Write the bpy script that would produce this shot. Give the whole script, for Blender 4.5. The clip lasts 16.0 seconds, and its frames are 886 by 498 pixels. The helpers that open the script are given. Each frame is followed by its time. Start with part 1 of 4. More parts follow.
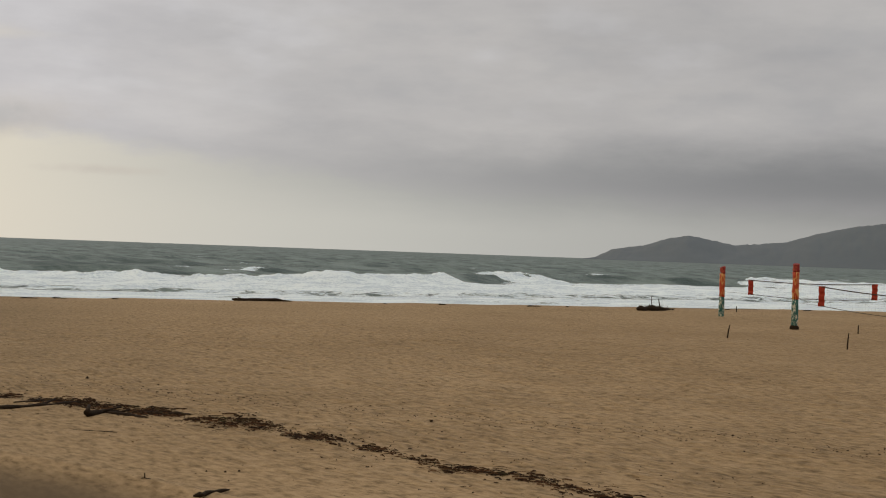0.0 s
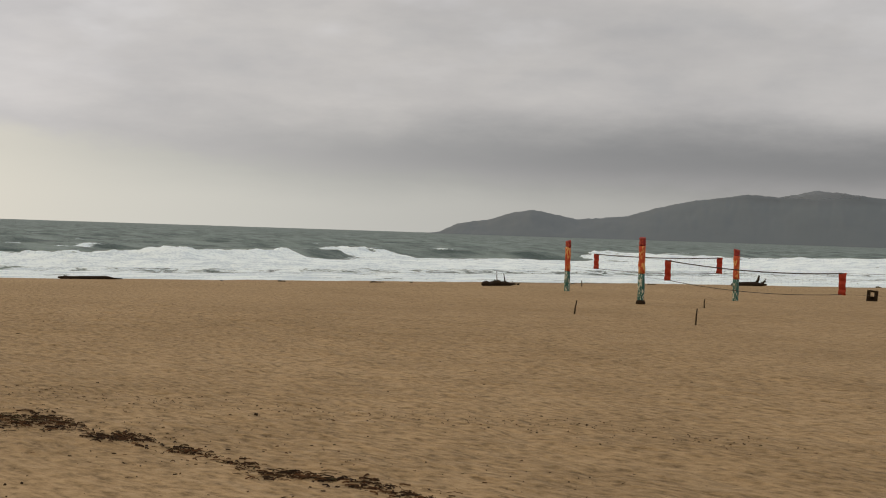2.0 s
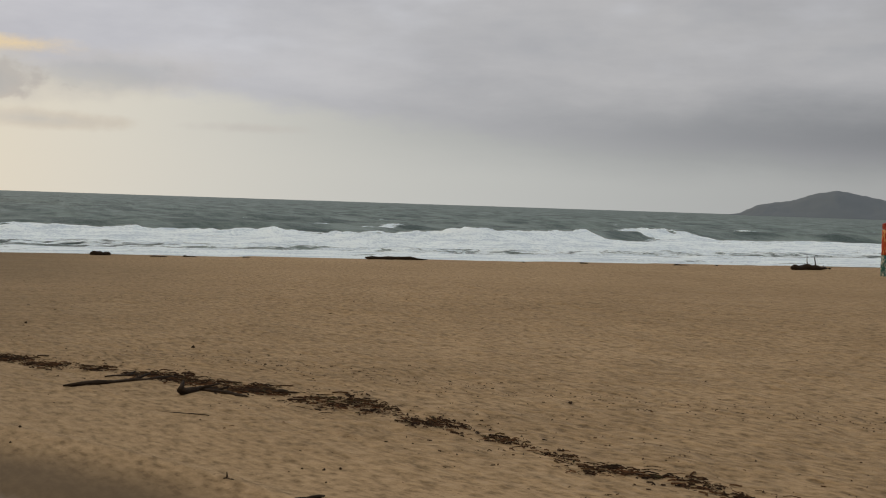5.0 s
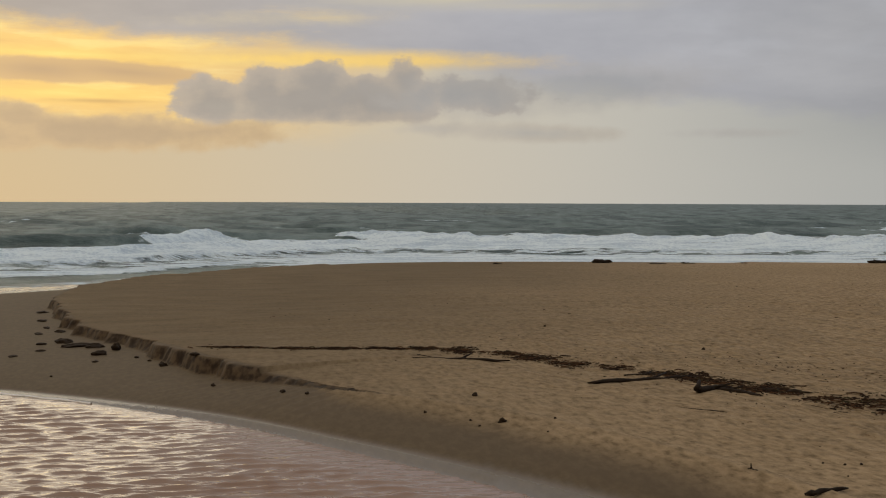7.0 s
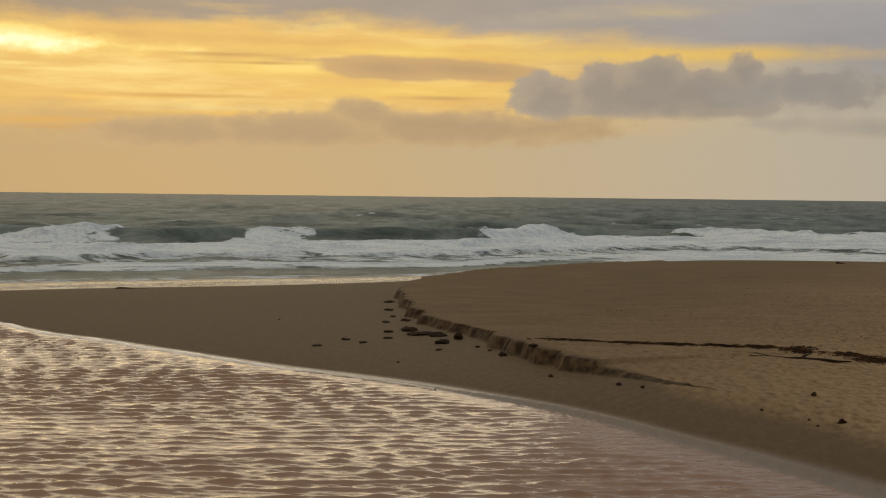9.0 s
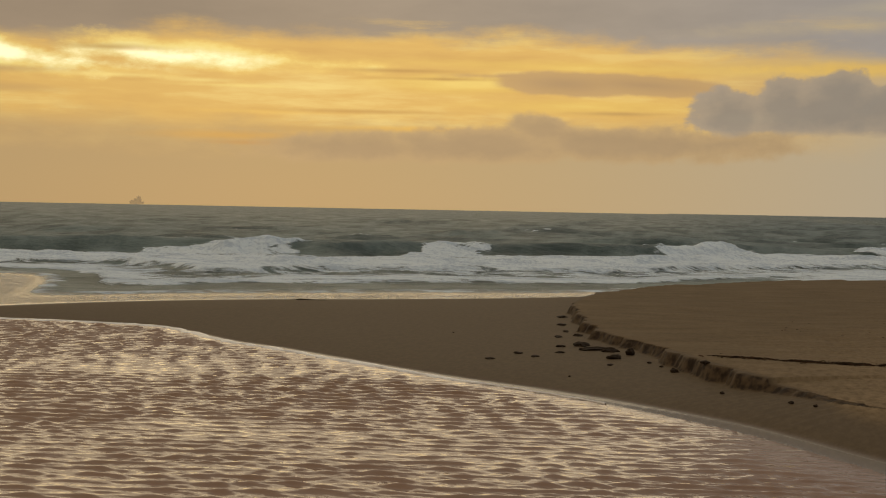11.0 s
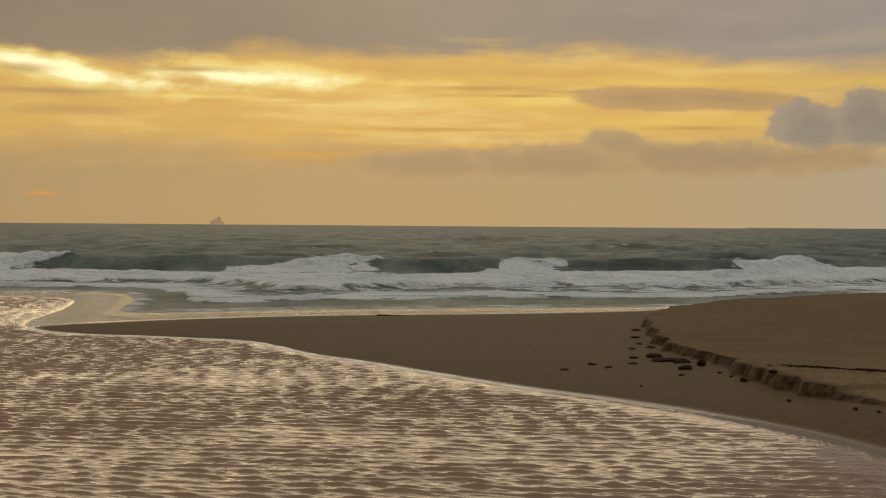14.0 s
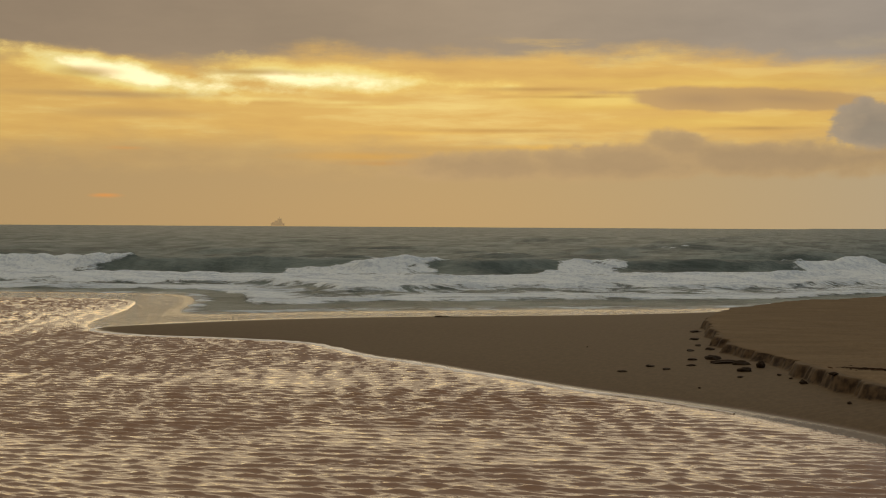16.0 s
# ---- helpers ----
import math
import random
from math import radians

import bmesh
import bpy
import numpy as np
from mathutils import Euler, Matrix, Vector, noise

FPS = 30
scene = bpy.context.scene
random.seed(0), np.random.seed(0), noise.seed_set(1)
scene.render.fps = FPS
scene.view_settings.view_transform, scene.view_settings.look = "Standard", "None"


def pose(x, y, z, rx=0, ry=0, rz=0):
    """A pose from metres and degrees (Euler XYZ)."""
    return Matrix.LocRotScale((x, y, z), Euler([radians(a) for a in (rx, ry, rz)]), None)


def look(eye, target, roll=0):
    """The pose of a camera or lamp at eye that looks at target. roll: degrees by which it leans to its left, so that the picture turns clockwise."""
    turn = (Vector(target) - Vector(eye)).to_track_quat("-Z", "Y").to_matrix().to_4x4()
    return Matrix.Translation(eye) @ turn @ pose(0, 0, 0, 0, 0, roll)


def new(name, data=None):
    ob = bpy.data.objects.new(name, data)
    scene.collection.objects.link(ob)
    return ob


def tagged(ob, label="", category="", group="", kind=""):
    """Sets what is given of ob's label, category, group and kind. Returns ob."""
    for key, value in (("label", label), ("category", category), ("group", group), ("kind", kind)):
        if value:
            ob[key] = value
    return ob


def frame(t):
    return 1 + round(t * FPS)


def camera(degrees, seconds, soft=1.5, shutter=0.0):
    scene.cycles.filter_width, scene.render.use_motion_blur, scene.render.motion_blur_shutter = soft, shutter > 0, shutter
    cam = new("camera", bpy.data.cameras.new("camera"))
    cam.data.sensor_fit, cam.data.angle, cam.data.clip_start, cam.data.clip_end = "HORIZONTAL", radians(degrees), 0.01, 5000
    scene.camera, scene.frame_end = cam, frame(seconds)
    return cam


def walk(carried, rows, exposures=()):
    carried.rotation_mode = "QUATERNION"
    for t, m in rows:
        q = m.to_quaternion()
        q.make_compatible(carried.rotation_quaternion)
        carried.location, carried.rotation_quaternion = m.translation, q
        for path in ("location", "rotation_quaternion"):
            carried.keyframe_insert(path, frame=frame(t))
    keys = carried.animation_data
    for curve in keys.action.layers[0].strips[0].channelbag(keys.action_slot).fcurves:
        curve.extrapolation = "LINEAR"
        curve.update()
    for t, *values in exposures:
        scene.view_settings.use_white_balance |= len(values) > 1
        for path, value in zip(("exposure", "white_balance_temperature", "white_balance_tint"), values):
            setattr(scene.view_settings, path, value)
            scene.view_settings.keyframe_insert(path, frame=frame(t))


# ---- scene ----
cam = camera(34.31, 16.0, soft=1.1)


def heading(x, y, z, az, tilt, roll):
    """A pose at x, y, z that looks along the compass angle az (from +y towards +x), tilted up, with the horizon falling to the right by roll."""
    return Matrix.Translation((x, y, z)) @ pose(0, 0, 0, 0, 0, -az) @ pose(0, 0, 0, 90 + tilt, 0, 0) @ pose(0, 0, 0, 0, 0, roll)


EYE = 3.2
ROWS = (
    (0.0, -1.243, -1.409, 36.064, 0.122, 2.050),
    (0.5, -1.117, -1.153, 38.829, -0.093, 1.736),
    (1.0, -0.679, -0.654, 40.481, -0.400, 1.679),
    (1.5, -0.079, -0.072, 41.542, -0.522, 1.679),
    (2.0, 0.588, 0.526, 42.251, -0.683, 1.845),
    (2.5, 1.271, 1.148, 42.383, -1.061, 2.045),
    (3.0, 1.261, 1.181, 41.569, -1.458, 1.993),
    (3.2, 1.275, 1.217, 40.920, -1.603, 2.039),
    (5.3, 0.790, 1.521, 27.721, -1.941, 1.565),
    (5.5, 0.728, 1.540, 25.704, -2.061, 1.279),
    (6.0, 0.455, 1.231, 20.607, -2.143, 0.560),
    (6.5, 0.211, 0.758, 15.519, -2.037, 0.299),
    (7.0, 0.094, 0.480, 11.066, -1.881, 0.247),
    (7.5, -0.005, -0.041, 6.792, -1.747, 0.192),
    (8.0, -0.003, -0.067, 2.919, -1.654, 0.174),
    (8.5, -0.000, -0.039, 0.079, -1.767, 0.370),
    (9.0, -0.001, 0.016, -2.254, -2.147, 0.658),
    (9.5, -0.001, 0.018, -3.996, -2.470, 0.721),
    (10.0, 0.000, -0.004, -5.605, -2.494, 0.932),
    (10.2, -0.007, 0.061, -6.351, -2.397, 1.016),
    (12.3, 0.368, -1.689, -11.908, -0.657, 0.727),
    (12.5, 0.374, -1.722, -11.855, -0.663, 0.614),
    (13.0, 0.371, -1.718, -11.724, -0.609, 0.457),
    (13.5, 0.384, -1.744, -12.098, -0.737, 0.309),
    (14.0, 0.389, -1.748, -12.387, -0.983, 0.440),
    (14.5, 0.391, -1.739, -12.344, -1.062, 0.508),
    (15.0, 0.368, -1.690, -12.045, -1.214, 0.597),
    (15.5, 0.379, -1.690, -12.260, -1.098, 0.523),
    (16.0, 0.457, -1.738, -14.766, -0.941, 0.329),
)
walk(cam, [(t, heading(x, y, EYE, az, tilt, roll)) for t, x, y, az, tilt, roll in ROWS],
     exposures=((0.0, 0.34, 6300, 10), (0.6, 0.42, 6350, 10), (3.2, 0.52, 6350, 10), (5.4, 0.20, 5950, 10), (6.5, 0.0, 5850, 10), (7.2, -0.12, 6100, 10), (8.0, -0.33, 6450, 10), (9.0, -0.37, 6600, 10), (12.3, -0.63, 6900, 10), (16.0, -0.63, 6900, 10)))


# ---- nodes ----
def lin(*c):
    """Linear colour from 0-255 sRGB."""
    return tuple((v / 255 / 12.92) if v < 10.3 else ((v / 255 + 0.055) / 1.055) ** 2.4 for v in c) + (1.0,)


class Nodes:
    """Short words for building node trees."""

    def __init__(self, tree):
        self.tree = tree
        tree.nodes.clear()

    def add(self, kind):
        return self.tree.nodes.new(kind)

    def link(self, a, b):
        self.tree.links.new(a, b)

    def put(self, socket, value):
        if hasattr(value, "is_linked"):
            self.link(value, socket)
        elif value is not None:
            socket.default_value = value

    def math(self, op, a, b=None, c=None, clamp=False):
        n = self.add("ShaderNodeMath")
        n.operation, n.use_clamp = op, clamp
        for s, v in zip(n.inputs, (a, b, c)):
            self.put(s, v)
        return n.outputs[0]

    def smooth(self, v, lo, hi, a=0.0, b=1.0):
        if lo > hi:
            lo, hi, a, b = hi, lo, b, a
        n = self.add("ShaderNodeMapRange")
        n.interpolation_type = "SMOOTHSTEP"
        for s, w in zip(n.inputs[:5], (v, lo, hi, a, b)):
            self.put(s, w)
        return n.outputs[0]

    def ramp(self, v, stops, mode="LINEAR"):
        n = self.add("ShaderNodeValToRGB")
        r = n.color_ramp
        r.interpolation = mode
        while len(r.elements) < len(stops):
            r.elements.new(0.5)
        for e, (at, c) in zip(r.elements, stops):
            e.position, e.color = at, c if len(c) == 4 else (*c, 1.0)
        self.put(n.inputs[0], v)
        return n.outputs[0]

    def mix(self, f, a, b, blend="MIX"):
        n = self.add("ShaderNodeMix")
        n.data_type, n.blend_type = "RGBA", blend
        self.put(n.inputs[0], f)
        self.put(n.inputs[6], a)
        self.put(n.inputs[7], b)
        return n.outputs[2]

    def noise(self, vec, scale, detail=4.0, rough=0.55, distort=0.0, color=False):
        n = self.add("ShaderNodeTexNoise")
        self.put(n.inputs["Vector"], vec)
        for key, v in (("Scale", scale), ("Detail", detail), ("Roughness", rough), ("Distortion", distort)):
            n.inputs[key].default_value = v
        return n.outputs["Color" if color else "Fac"]

    def xyz(self, x=0.0, y=0.0, z=0.0):
        n = self.add("ShaderNodeCombineXYZ")
        for s, v in zip(n.inputs, (x, y, z)):
            self.put(s, v)
        return n.outputs[0]

    def split(self, vec):
        n = self.add("ShaderNodeSeparateXYZ")
        self.put(n.inputs[0], vec)
        return n.outputs

    def scaled(self, vec, s):
        n = self.add("ShaderNodeVectorMath")
        n.operation = "MULTIPLY"
        self.put(n.inputs[0], vec)
        n.inputs[1].default_value = s
        return n.outputs[0]


# ---- sky: cloud deck at sunset, gold to the left of the view, grey to the right ----
SUN_AZ, SUN_EL = -16.0, 8.0
world = bpy.data.worlds.new("evening_sky")
scene.world = world
world.use_nodes = True
N = Nodes(world.node_tree)
sx, sy, sz = N.split(N.add("ShaderNodeTexCoord").outputs["Generated"])
az = N.math("MULTIPLY", N.math("ARCTAN2", sx, sy), 180 / math.pi)
el = N.math("MULTIPLY", N.math("ARCSINE", sz), 180 / math.pi)
plane = N.xyz(az, N.math("MULTIPLY", el, 3.2))
wob = N.math("SUBTRACT", N.noise(plane, 0.09, 6, 0.6), 0.5)
puff = N.math("SUBTRACT", N.noise(N.xyz(az, N.math("MULTIPLY", el, 1.3), 3.0), 0.95, 3, 0.52), 0.5)
fine = N.math("SUBTRACT", N.noise(N.xyz(N.math("ADD", az, 40), N.math("MULTIPLY", el, 2.2)), 0.42, 6, 0.62), 0.5)
streak = N.math("SUBTRACT", N.noise(N.xyz(az, N.math("MULTIPLY", el, 7.0)), 0.11, 6, 0.62), 0.5)
azn = N.math("MULTIPLY_ADD", az, 1 / 120, 0.5)  # -60..60 degrees as 0..1


def at(a):
    return a / 120 + 0.5


haze = N.ramp(azn, [(at(-60), lin(188, 157, 114)), (at(-15), lin(188, 160, 116)), (at(0), lin(189, 167, 130)), (at(14), lin(199, 189, 170)),
                    (at(26), lin(190, 186, 175)), (at(38), lin(185, 183, 175)), (at(55), lin(160, 158, 154))], "B_SPLINE")
gold = N.ramp(N.math("ADD", N.math("MULTIPLY", streak, 1.3), 0.5), [(0.2, lin(216, 170, 100)), (0.5, lin(232, 189, 110)), (0.72, lin(248, 217, 136))])
deck = N.ramp(azn, [(at(-40), lin(150, 132, 112)), (at(-15), lin(163, 147, 128)), (at(2), lin(170, 160, 148)), (at(14), lin(174, 172, 174)),
                    (at(30), lin(182, 178, 173)), (at(55), lin(184, 181, 178))], "B_SPLINE")
deck = N.mix(N.math("MULTIPLY_ADD", wob, 1.6, 0.5, True), N.mix(1.0, deck, (0.8, 0.8, 0.82, 1), "MULTIPLY"), N.mix(1.0, deck, (1.16, 1.14, 1.12, 1), "MULTIPLY"))

# gold between the haze and the deck
m_gold = N.math("MULTIPLY", N.smooth(N.math("ADD", el, N.math("MULTIPLY", fine, 1.6)), 1.9, 4.0), N.smooth(N.math("ADD", az, N.math("MULTIPLY", wob, 7)), 12, -1))
col = N.mix(m_gold, haze, gold)
# lower edge of the deck, in degrees above the horizon
edge = N.ramp(azn, [(at(-60), (0.66,) * 3), (at(-24), (0.64,) * 3), (at(-12), (0.67,) * 3), (at(0), (0.64,) * 3), (at(8), (0.56,) * 3), (at(14), (0.44,) * 3), (at(22), (0.38,) * 3),
                    (at(34), (0.25,) * 3), (at(46), (0.21,) * 3), (at(60), (0.19,) * 3)])
over = N.math("SUBTRACT", N.math("ADD", el, N.math("ADD", N.math("MULTIPLY", wob, 2.6), N.math("MULTIPLY", fine, 1.0))), N.math("MULTIPLY", edge, 10.0))
col = N.mix(N.smooth(over, -0.35, 0.6), col, deck)
# the darker rain band low on the right
rain = N.math("MULTIPLY", N.smooth(N.math("ABSOLUTE", N.math("SUBTRACT", N.math("ADD", el, N.math("MULTIPLY", wob, 1.8)), 3.1)), 2.3, 0.0), N.smooth(az, 16, 50))
col = N.mix(N.math("MULTIPLY", rain, 0.8), col, N.ramp(azn, [(at(34), lin(138, 138, 138)), (at(58), lin(108, 109, 110))]))


def blob(a, e, wa, we, tilt=0.0, warp=1.0):
    """How many degrees inside an ellipse of half-width wa and half-height we about (a, e); tilt: rise per degree of azimuth."""
    x = N.math("SUBTRACT", N.math("MULTIPLY_ADD", wob, 1.6 * warp, az), a)
    y = N.math("SUBTRACT", N.math("MULTIPLY_ADD", x, -tilt, el), e)
    dx, dy = N.math("DIVIDE", x, wa), N.math("DIVIDE", y, we)
    r = N.math("SQRT", N.math("ADD", N.math("MULTIPLY", dx, dx), N.math("MULTIPLY", dy, dy)))
    return N.math("MULTIPLY", N.math("SUBTRACT", 1.0, r), min(wa, we))


def cloud(col, blobs, edge_tint, core_tint, soft, ragged, dense=1.0, base=None, grain=None, deep=0.5, warp=1.0):
    """A cloud of several lobes that run into one another; base: where its underside is cut level."""
    f = None
    for b in blobs:
        g = blob(*b, warp=warp)
        f = g if f is None else N.math("SMOOTH_MAX", f, g, 0.25)
    f = N.math("MULTIPLY_ADD", puff if grain is None else grain, ragged, f)
    m = N.smooth(f, -soft, soft)
    if base is not None:
        m = N.math("MULTIPLY", m, N.smooth(N.math("MULTIPLY_ADD", fine, 0.7, el), base - 0.25, base + 0.2))
    body = N.mix(N.smooth(f, 0.0, deep), edge_tint, core_tint)
    body = N.mix(N.math("MULTIPLY_ADD", fine, 1.8, 0.5, True), N.mix(1.0, body, (0.93, 0.93, 0.94, 1), "MULTIPLY"), N.mix(1.0, body, (1.06, 1.055, 1.045, 1), "MULTIPLY"))
    return N.mix(N.math("MULTIPLY", m, dense), col, body)


# lit wisps along the lower edge of the deck
wisp = N.math("MULTIPLY", N.smooth(streak, 0.04, 0.2), N.math("MULTIPLY", N.smooth(N.math("ABSOLUTE", N.math("SUBTRACT", el, 6.6)), 1.3, 0.3), N.smooth(N.math("ABSOLUTE", N.math("ADD", az, 3.5)), 13, 7)))
col = N.mix(N.math("MULTIPLY", wisp, 0.75), col, lin(232, 192, 112))
# the gold slot above the cumulus and pale wisps over it
col = cloud(col, ((7.0, 5.6, 6.6, 0.36, -0.01),), lin(222, 188, 122), lin(238, 196, 104), 0.22, 0.6, 0.85, grain=fine, deep=0.3)
col = cloud(col, ((5.4, 7.2, 2.4, 0.2, 0.03),), lin(204, 184, 144), lin(212, 190, 140), 0.3, 0.8, 0.5, grain=fine)
col = cloud(col, ((11.5, 8.0, 3.4, 0.22, 0.02), (14.8, 7.75, 2.0, 0.12, 0.0)), lin(206, 190, 150), lin(220, 202, 150), 0.3, 0.5, 0.6, grain=streak)
# the bright rift, with the sun behind it
col = cloud(col, ((-27.6, 5.85, 4.2, 0.66, -0.17), (-24.3, 5.35, 3.0, 0.26, -0.06), (-19.8, 5.85, 4.6, 0.56, -0.07), (-15.0, 5.62, 3.4, 0.22, -0.03)), lin(246, 208, 118), lin(255, 232, 144), 0.2, 1.1, 0.95, grain=fine, deep=0.35)
col = cloud(col, ((-27.0, 5.85, 3.2, 0.34, -0.19), (-20.4, 5.75, 3.4, 0.30, -0.05), (-23.6, 5.42, 2.0, 0.12, -0.04)), lin(255, 240, 172), (1.5, 1.3, 0.8, 1), 0.16, 1.0, 0.9, grain=fine, deep=0.3)
col = cloud(col, ((-3.2, 5.62, 5.2, 0.16, -0.02), (-8.6, 4.95, 3.0, 0.34, 0.0), (-4.0, 4.12, 3.0, 0.20, 0.0)), lin(242, 204, 108), lin(250, 218, 124), 0.28, 0.4, 0.8, grain=streak, deep=0.3)
# thin bright and dark bars in the gold
for a_, e_, wa, we, tint, dense in (
        (-27.6, 5.02, 2.8, 0.12, lin(190, 156, 108), 0.75), (-27.0, 4.3, 2.4, 0.16, lin(202, 164, 108), 0.6), (-28.6, 5.85, 1.0, 0.16, lin(196, 160, 100), 0.7), (-22.3, 6.0, 1.3, 0.1, lin(200, 166, 104), 0.8),
        (-19.0, 4.85, 0.9, 0.07, lin(254, 226, 140), 0.9), (-22.2, 4.95, 1.6, 0.07, lin(254, 226, 140), 0.9), (-17.2, 4.68, 1.7, 0.05, lin(252, 222, 134), 0.9), (-16.5, 3.68, 1.9, 0.07, lin(240, 196, 108), 0.7),
        (-11.2, 5.42, 1.6, 0.06, lin(196, 154, 92), 0.85), (-9.6, 5.12, 1.4, 0.04, lin(190, 148, 88), 0.85), (-12.6, 3.78, 2.3, 0.06, lin(200, 154, 88), 0.75), (-10.2, 3.1, 2.6, 0.1, lin(240, 186, 84), 0.7),
        (-18.0, 2.72, 2.7, 0.16, lin(226, 172, 86), 0.7), (-16.6, 2.45, 1.6, 0.07, lin(206, 150, 84), 0.7), (-14.5, 3.05, 2.0, 0.1, lin(202, 164, 104), 0.6), (-2.4, 3.85, 1.2, 0.05, lin(190, 152, 96), 0.7),
        (-27.2, 2.95, 0.42, 0.05, lin(240, 164, 84), 0.9), (-27.9, 1.1, 0.36, 0.05, lin(236, 158, 86), 0.9)):
    col = cloud(col, ((a_, e_, wa, we, 0.0),), tint, tint, 0.05 + 0.6 * we, 0.16, dense, grain=fine)
# the grey lens of cloud, the long bank with its tower, and the cumulus
col = cloud(col, ((-4.6, 5.0, 2.6, 0.46, -0.03), (-1.4, 4.98, 3.4, 0.40, -0.05), (-7.2, 5.28, 1.3, 0.08, 0.0)), lin(200, 164, 114), lin(182, 150, 112), 0.09, 0.4, 0.95, grain=fine)
col = cloud(col, ((-5.5, 3.15, 1.3, 0.68, 0.0), (-7.9, 2.5, 4.2, 0.75, 0.03), (-2.2, 2.6, 5.2, 0.7, 0.0), (-12.8, 2.3, 4.0, 0.65, 0.02), (1.5, 2.7, 3.5, 0.5, 0.02)), lin(190, 162, 122), lin(176, 151, 118), 0.18, 0.8, 0.95, base=1.85)
col = cloud(col, ((-25.0, 2.7, 5.5, 0.5, 0.0), (-21.0, 2.3, 3.5, 0.3, 0.0)), lin(196, 164, 116), lin(186, 156, 114), 0.4, 0.6, 0.6, grain=fine)
col = cloud(col, ((2.0, 3.9, 1.7, 1.0, 0.0), (4.2, 4.5, 0.9, 0.8, 0.0), (6.1, 4.6, 1.2, 1.05, 0.0), (9.4, 4.6, 0.9, 0.95, 0.0), (5.2, 4.0, 3.4, 1.05, 0.0), (8.4, 4.0, 3.0, 1.05, 0.0), (11.6, 4.25, 3.2, 0.7, 0.0)),
            lin(172, 158, 141), lin(150, 142, 133), 0.15, 1.2, 0.93, base=3.12, deep=0.8, warp=1.0, grain=N.math("MULTIPLY_ADD", fine, 0.7, puff))
col = cloud(col, ((12.5, 4.3, 3.6, 0.9, 0.05), (17.0, 4.6, 4.0, 0.8, 0.06)), lin(172, 164, 154), lin(160, 156, 150), 0.5, 0.9, 0.6)
col = cloud(col, ((14.6, 2.75, 3.0, 0.36, -0.03), (11.2, 2.9, 1.6, 0.2, 0.0)), lin(184, 172, 154), lin(170, 163, 152), 0.15, 0.4, 0.8)
col = cloud(col, ((22.3, 2.75, 1.9, 0.16, 0.0),), lin(184, 176, 164), lin(176, 170, 160), 0.12, 0.3, 0.7)
# broad light and dark patches in the grey deck to the right
patch = N.noise(N.xyz(az, N.math("MULTIPLY", el, 2.4), 7.0), 0.17, 4, 0.5)
lofty = N.math("MULTIPLY", N.smooth(el, 3.5, 6.5), N.smooth(az, 12, 26))
col = N.mix(N.math("MULTIPLY", lofty, N.smooth(patch, 0.5, 0.75, 0.0, 0.35)), col, lin(206, 203, 202))
col = N.mix(N.math("MULTIPLY", lofty, N.smooth(patch, 0.48, 0.28, 0.0, 0.28)), col, lin(152, 152, 154))
# the side towards the low sun is brighter, and the deck is brightest overhead
gain = N.ramp(azn, [(at(-60), (0.62,) * 3), (at(-22), (0.63,) * 3), (at(-5), (0.68,) * 3), (at(8), (0.60,) * 3), (at(25), (0.45,) * 3), (at(45), (0.37,) * 3), (at(60), (0.37,) * 3)], "B_SPLINE")
top = N.ramp(N.math("DIVIDE", el, 90), [(0.0, (0.5,) * 3), (0.12, (0.5,) * 3), (0.24, (0.41,) * 3), (0.45, (0.50,) * 3), (0.8, (0.84,) * 3), (1.0, (0.88,) * 3)])
col = N.mix(N.smooth(el, 12, 30), col, N.ramp(azn, [(at(-40), lin(195, 182, 164)), (at(10), lin(189, 185, 179)), (at(50), lin(185, 187, 190))]))
col = N.mix(N.smooth(el, -0.3, -6), col, lin(70, 72, 70))
high = N.add("ShaderNodeTexSky")
high.sky_type, high.sun_disc, high.sun_elevation, high.sun_rotation = "NISHITA", False, radians(SUN_EL), radians(SUN_AZ)
b1, b2, b3 = N.add("ShaderNodeBackground"), N.add("ShaderNodeBackground"), N.add("ShaderNodeAddShader")
N.link(N.mix(1.0, N.mix(1.0, col, gain, "MULTIPLY"), top, "MULTIPLY"), b1.inputs[0])
b1.inputs[1].default_value = 4.0
N.link(high.outputs[0], b2.inputs[0])
b2.inputs[1].default_value = 0.0015
N.link(b1.outputs[0], b3.inputs[0])
N.link(b2.outputs[0], b3.inputs[1])
N.link(b3.outputs[0], N.add("ShaderNodeOutputWorld").inputs[0])

sun = new("sun", bpy.data.lights.new("sun", "SUN"))
sun.data.energy, sun.data.angle, sun.data.color = 0.30, radians(36), (1.0, 0.83, 0.56)
a, e = radians(SUN_AZ), radians(SUN_EL + 2)
sun.matrix_world = look((0, 0, 50), (-40 * math.sin(a) * math.cos(e), -40 * math.cos(a) * math.cos(e), 50 - 40 * math.sin(e)))


# ---- materials ----
def material(name, build):
    m = bpy.data.materials.new(name)
    m.use_nodes = True
    n = Nodes(m.node_tree)
    out, bsdf = n.add("ShaderNodeOutputMaterial"), n.add("ShaderNodeBsdfPrincipled")
    n.link(bsdf.outputs[0], out.inputs[0])
    build(n, bsdf.inputs, n.add("ShaderNodeNewGeometry").outputs["Position"])
    return m


def bump(n, i, height, strength, distance):
    b = n.add("ShaderNodeBump")
    b.inputs["Strength"].default_value, b.inputs["Distance"].default_value = strength, distance
    n.put(b.inputs["Height"], height)
    n.link(b.outputs[0], i["Normal"])


